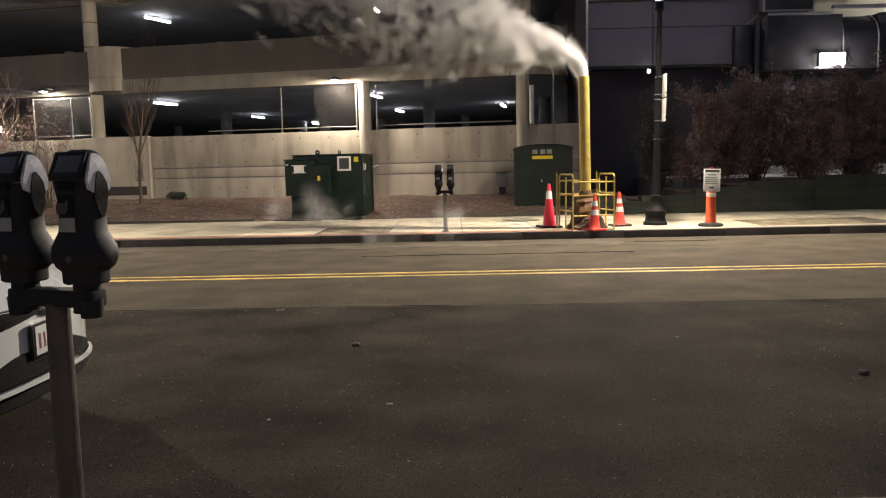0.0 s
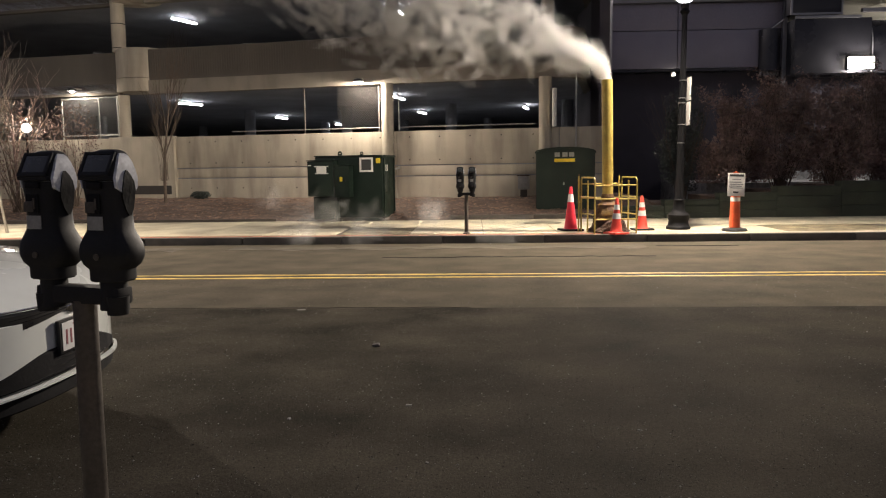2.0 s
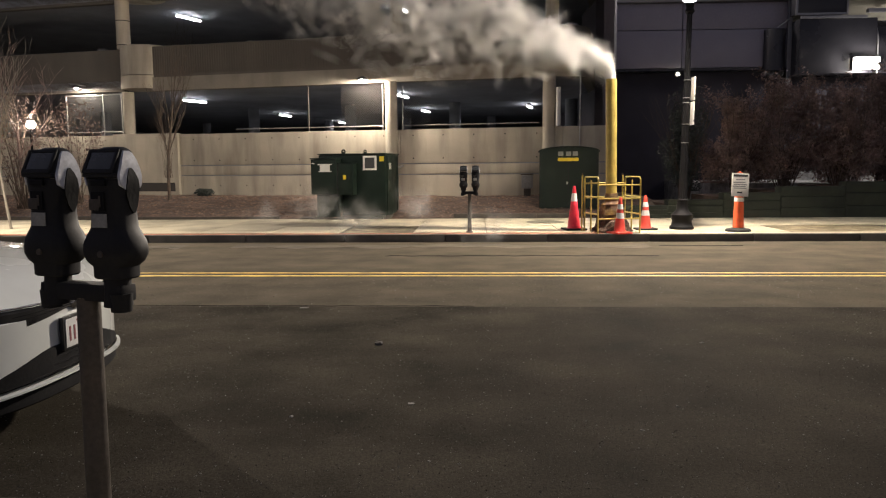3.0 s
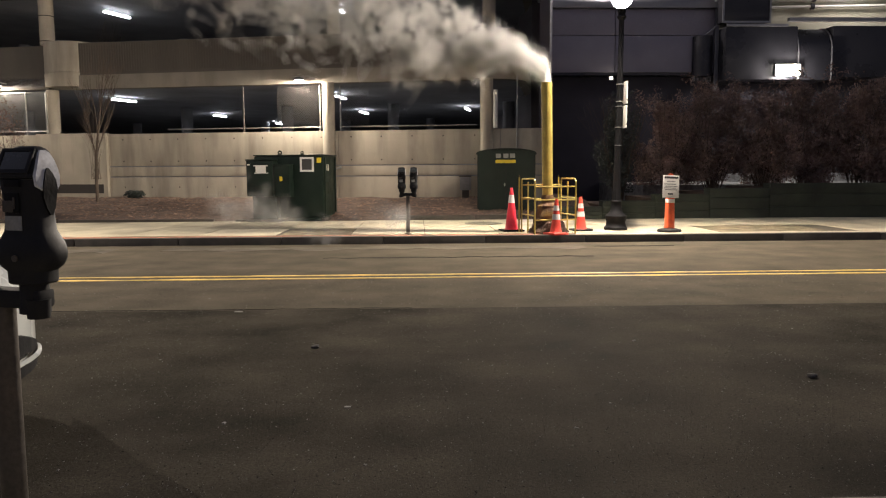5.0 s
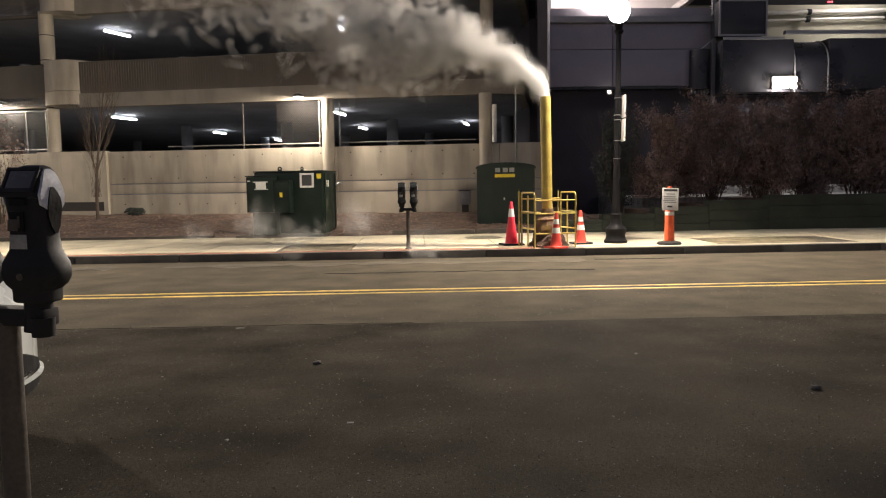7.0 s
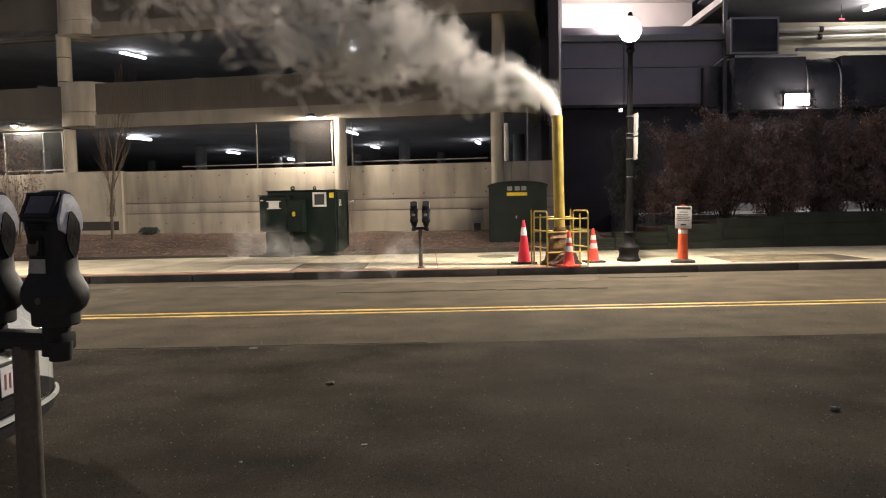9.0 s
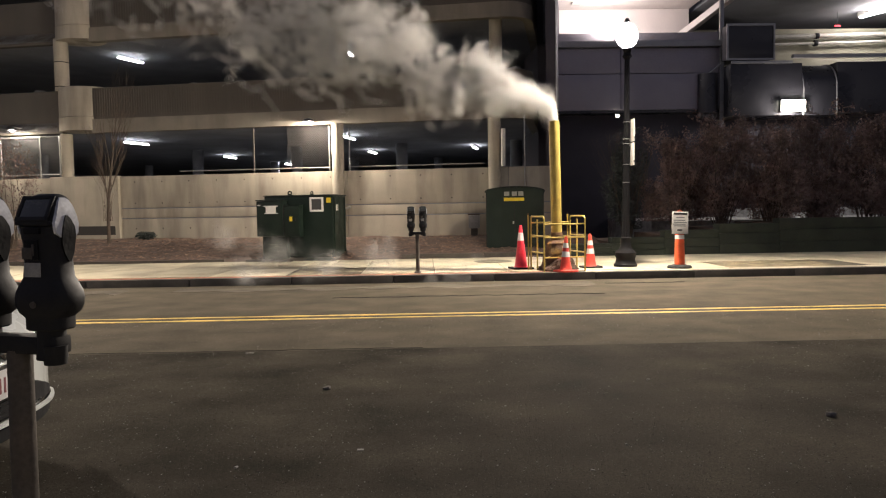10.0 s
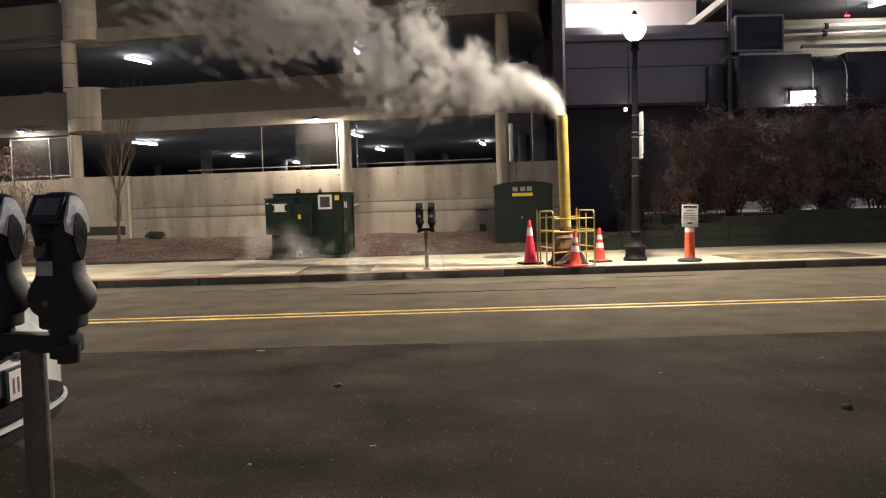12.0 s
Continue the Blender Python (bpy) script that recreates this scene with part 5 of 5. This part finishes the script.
# scattered bark chips
chips_v, chips_f = [], []
for _ in range(5200):
    x, y = rng.uniform(-16, 4.0), rng.uniform(19.5, 26.5)
    if y > 24.0 - 0.2 * (x + 4.0) - 0.05:
        continue
    z = mulch_height(x, y) + 0.006
    a, w, l = rng.uniform(0, 6.28), rng.uniform(0.008, 0.02), rng.uniform(0.03, 0.09)
    ux, uy = math.cos(a) * l, math.sin(a) * l
    vx, vy = -math.sin(a) * w, math.cos(a) * w
    t = rng.uniform(-0.02, 0.03)
    k = len(chips_v)
    chips_v += [(x - ux - vx, y - uy - vy, z), (x + ux - vx, y + uy - vy, z + t), (x + ux + vx, y + uy + vy, z + t), (x - ux + vx, y - uy + vy, z), (x, y, z + 0.018)]
    chips_f += [(k, k + 1, k + 4), (k + 1, k + 2, k + 4), (k + 2, k + 3, k + 4), (k + 3, k, k + 4)]
me = bpy.data.meshes.new("bark_chips")
me.from_pydata(chips_v, [], chips_f)
me.materials.append(M["chip"])
tagged(new("bark_chips", me), "scattered dry bark chips and leaves", "mulch", kind="stuff")

# loose grit and small dark pits on the asphalt
def scatter_grit(name, count, low, high, material, label, seed):
    r = random.Random(seed)
    gv, gf = [], []
    for _ in range(count):
        x, y, q = r.uniform(-6, 6), 2.8 + 7 * r.random() ** 1.8, low + (high - low) * r.random() ** 3
        a = r.uniform(0, 6.28)
        k = len(gv)
        gv += [(x + q * math.cos(a + b) * r.uniform(0.6, 1.3), y + q * math.sin(a + b) * r.uniform(0.6, 1.3), 0.004) for b in (0, 2.1, 4.2)] + [(x, y, 0.004 + q * 0.7)]
        gf += [(k, k + 1, k + 3), (k + 1, k + 2, k + 3), (k + 2, k, k + 3)]
    me = bpy.data.meshes.new(name)
    me.from_pydata(gv, [], gf)
    me.materials.append(M[material])
    tagged(new(name, me), label, "grit", kind="stuff")


scatter_grit("pale_grit", 7000, 0.002, 0.008, "litter", "fine pale grit scattered on the asphalt", 21)
scatter_grit("grey_grit", 26000, 0.002, 0.008, "stone", "fine grey stone grit worn out of the asphalt", 22)
scatter_grit("dark_grit", 9000, 0.002, 0.006, "tar", "crumbs of dark tar on the asphalt", 23)


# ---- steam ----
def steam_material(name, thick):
    """One fixed normal towards the street lamp shades every wisp alike, whichever way it lies, in place of real
    scattering by droplets; its rim thins out to nothing.
    """
    m = bpy.data.materials.new(name)
    m.use_nodes = True
    m.cycles.use_bump_map_correction = False
    nt = m.node_tree
    n, l = nt.nodes, nt.links
    n.remove(n["Principled BSDF"])
    dif, tra, clr = n.new("ShaderNodeBsdfDiffuse"), n.new("ShaderNodeBsdfTranslucent"), n.new("ShaderNodeBsdfTransparent")
    # Set normal, turned to the street lamp so that all wisps look lit.
    lampward = n.new("ShaderNodeCombineXYZ")
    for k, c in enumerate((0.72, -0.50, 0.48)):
        lampward.inputs[k].default_value = c
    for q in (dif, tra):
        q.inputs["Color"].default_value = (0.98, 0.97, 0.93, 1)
        l.new(lampward.outputs[0], q.inputs["Normal"])
    body, mix = n.new("ShaderNodeMixShader"), n.new("ShaderNodeMixShader")
    body.inputs[0].default_value = 0.40
    uv = n.new("ShaderNodeUVMap")
    uv.uv_map = "wisp"
    ball = n.new("ShaderNodeTexGradient")
    ball.gradient_type = "SPHERICAL"
    l.new(uv.outputs[0], ball.inputs[0])
    soft = n.new("ShaderNodeMapRange")
    soft.interpolation_type = "SMOOTHSTEP"
    soft.inputs["To Max"].default_value = thick
    l.new(ball.outputs["Fac"], soft.inputs["Value"])
    l.new(soft.outputs[0], mix.inputs[0])
    l.new(dif.outputs[0], body.inputs[1])
    l.new(tra.outputs[0], body.inputs[2])
    l.new(clr.outputs[0], mix.inputs[1])
    l.new(body.outputs[0], mix.inputs[2])
    l.new(mix.outputs[0], n["Material Output"].inputs["Surface"])
    return m


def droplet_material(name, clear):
    """Every fleck is shaded by the same fixed normal towards the street lamp, whichever way it lies, in place of the
    even scatter of droplets.
    """
    m = bpy.data.materials.new(name)
    m.use_nodes = True
    m.cycles.use_bump_map_correction = False
    nt = m.node_tree
    n, l = nt.nodes, nt.links
    n.remove(n["Principled BSDF"])
    dif, tra, clr = n.new("ShaderNodeBsdfDiffuse"), n.new("ShaderNodeBsdfTranslucent"), n.new("ShaderNodeBsdfTransparent")
    # Lit look put in by hand: the normal always faces the street lamp.
    lampward = n.new("ShaderNodeCombineXYZ")
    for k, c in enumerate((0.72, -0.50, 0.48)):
        lampward.inputs[k].default_value = c
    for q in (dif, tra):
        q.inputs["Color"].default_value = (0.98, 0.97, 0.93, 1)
        l.new(lampward.outputs[0], q.inputs["Normal"])
    body, mix = n.new("ShaderNodeMixShader"), n.new("ShaderNodeMixShader")
    body.inputs[0].default_value = 0.40
    mix.inputs[0].default_value = clear
    l.new(dif.outputs[0], body.inputs[1])
    l.new(tra.outputs[0], body.inputs[2])
    l.new(body.outputs[0], mix.inputs[1])
    l.new(clr.outputs[0], mix.inputs[2])
    l.new(mix.outputs[0], n["Material Output"].inputs["Surface"])
    return m


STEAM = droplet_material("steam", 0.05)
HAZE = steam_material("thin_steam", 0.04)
scene.cycles.transparent_max_bounces = 72


def vapour_cloud(seed, length, radius, count, size, material, limit):
    """A long soft billow along z: a swarm of small wisps, thick in the middle and thinning out to the rim."""
    r = np.random.RandomState(seed)
    z = np.clip(r.normal(0, 0.40, count), -0.95, 0.95) * length
    rho = np.minimum(np.hypot(*np.abs(r.normal(0, radius, (2, count)))), limit * np.sqrt(r.rand(count)))
    ang = r.rand(count) * 2 * np.pi
    c = np.stack([rho * np.cos(ang), rho * np.sin(ang), z], 1)
    u = r.normal(size=(count, 3))
    u /= np.linalg.norm(u, axis=1)[:, None]
    w = np.cross(u, r.normal(size=(count, 3)))
    w /= np.linalg.norm(w, axis=1)[:, None]
    q = (size * (0.7 + 0.6 * r.rand(count)))[:, None]
    verts = np.stack([c + (u + w) * q, c + (u - w) * q, c - (u + w) * q, c - (u - w) * q], 1).reshape(-1, 3)
    me = bpy.data.meshes.new("steam_puff")
    me.from_pydata(verts.tolist(), [], np.arange(4 * count).reshape(-1, 4).tolist())
    me.uv_layers.new(name="wisp").data.foreach_set("uv", [1.0, 1.0, 1.0, -1.0, -1.0, -1.0, -1.0, 1.0] * count)
    me.materials.append(material)
    return me


def droplet_cloud(seed, length, radius, count, size, material, limit=0.094):
    """A long soft billow along z: a swarm of tiny flecks, thick in the middle and thinning out to the rim."""
    r = np.random.RandomState(seed)
    z = np.clip(r.normal(0, 0.36, count), -0.95, 0.95) * length
    rho = np.abs(r.normal(0, radius, (2, count)))
    rho = np.minimum(np.hypot(rho[0], rho[1]), limit * np.sqrt(r.rand(count)))
    ang = r.rand(count) * 2 * np.pi
    c = np.stack([rho * np.cos(ang), rho * np.sin(ang), z], 1)
    u = r.normal(size=(count, 3))
    u /= np.linalg.norm(u, axis=1)[:, None]
    w = np.cross(u, r.normal(size=(count, 3)))
    w /= np.linalg.norm(w, axis=1)[:, None]
    q = (size * (0.6 + 0.8 * r.rand(count)))[:, None]
    verts = np.stack([c + u * q, c - u * q * 0.5 + w * q * 0.87, c - u * q * 0.5 - w * q * 0.87], 1).reshape(-1, 3)
    faces = np.arange(3 * count).reshape(-1, 3)
    me = bpy.data.meshes.new("steam_puff")
    me.from_pydata(verts.tolist(), [], faces.tolist())
    me.materials.append(material)
    return me


plume = thing("steam_plume", "white steam drifting sideways from the yellow stack", "steam")
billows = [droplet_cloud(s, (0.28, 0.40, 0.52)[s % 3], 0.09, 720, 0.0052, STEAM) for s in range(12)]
MOUTH = Vector((2.705, 15.15, 3.19))


def plume_point(age):
    """Way of the steam's middle at an age in seconds: climbing out of the stack, then carried off and rising."""
    if age < 0:
        z = 0.45 if age < -0.35 else 3.19 + 7.8 * age
        return Vector((2.755 - 0.0166 * (z - 0.15), 15.15, z))
    s = 0.70 * age + 0.34 * (1 - math.exp(-age / 0.35))
    return MOUTH + Vector((-s + 0.10 * (1 - math.exp(-s / 0.10)), 0.05 * s, 0.42 * (1 - math.exp(-s / 0.28)) + 0.28 * s + 0.045 * max(0.0, s - 3.0) ** 2))


def plume_width(age):
    return 0.0 if age < 0.08 else min(0.78, 0.27 * (age - 0.08) ** 0.72) + 0.08 * max(0.0, age - 6.0)


LIFE = 11.5
PUFFS = []
rng = random.Random(77)
N_PUFF, BURST = 3800, 38
middle = (0.0, 0.0)
for i in range(N_PUFF):
    if i % BURST == 0:
        start = -LIFE + (LIFE + 12.0) * (i + BURST / 2) / N_PUFF
        middle = (rng.uniform(-1, 1), rng.uniform(-1, 1))
    ob = new("steam_puff", billows[i % 12])
    ob.parent = plume
    tagged(ob, kind="stuff")
    PUFFS.append((ob, start + rng.gauss(0, 0.20), 0.85 * middle[0] + max(-1.2, min(1.2, rng.gauss(0, 0.48))), 0.6 * middle[1] + max(-1.2, min(1.2, rng.gauss(0, 0.48))), rng.uniform(0, 360), rng.uniform(-1, 1)))

mist = thing("ground_steam", "thin wisps of steam creeping over the pavement", "steam")
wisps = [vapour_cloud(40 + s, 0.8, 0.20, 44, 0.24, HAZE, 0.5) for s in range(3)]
WISPS = []
for i in range(16):
    ob = new("steam_wisp", wisps[i % 3])
    ob.parent = mist
    tagged(ob, kind="stuff")
    WISPS.append((ob, -4 + i * 1.0, (-1.3, -3.4, 0.6, -2.6)[i % 4], (14.5, 18.9, 14.4, 18.6)[i % 4], rng.uniform(0, 360)))


def motions():
    rng = random.Random(5)
    for ob, born, a, b, spin, sway in PUFFS:
        rows = []
        ages = (-0.5, -0.36, 0.0, 0.14, 0.32, 0.6, 1.0, 1.7, 3.0, 5.5, 9.0, 13.5)
        for t in [0.0] + [round(born + g, 2) for g in ages if 0.05 < born + g < 11.95] + [12.0]:
            age = t - born
            p = plume_point(age)
            w = plume_width(age)
            gust = 0.10 * math.sin(0.9 * t + 1.1) * min(1.0, max(0.0, age) / 3)
            p = p + Vector((0.3 * b * w, b * w, a * w + gust))
            turn = min(1.0, max(0.0, age / 1.3))
            # long axis along the flow at the mouth, then more and more across it
            bend = -60 * min(1.0, max(0.0, (age - 0.02) / 0.6))
            m = pose(p.x, p.y, p.z, 0, bend, 0) @ pose(0, 0, 0, 0, 0, spin) @ pose(0, 0, 0, 20 * max(0, age - 2.2) * sway + 85 * turn ** 0.8 * (0.5 + 0.5 * abs(sway)), 0, 0)
            rows.append((t, m))
        walk(ob, rows)
    for ob, born, x, y, spin in WISPS:
        rows = []
        for k in range(13):
            t = 1.0 * k
            age = (t - born) % 12.0 if born < 0 else t - born
            age = t - born
            if age < 0:
                rows.append((t, pose(x, y, -0.6, 0, 80, spin)))
            else:
                d = min(age, 6.0)
                rows.append((t, pose(x - 0.35 * d, y + 0.1 * math.sin(d + spin), 0.12 + (0.12 * d if age < 5 else 0.6 - 0.5 * (age - 5)) if age < 6.5 else -0.8, 0, 75 + 6 * d, spin * 0.2 + 12 * d)))
        walk(ob, rows)


motions()
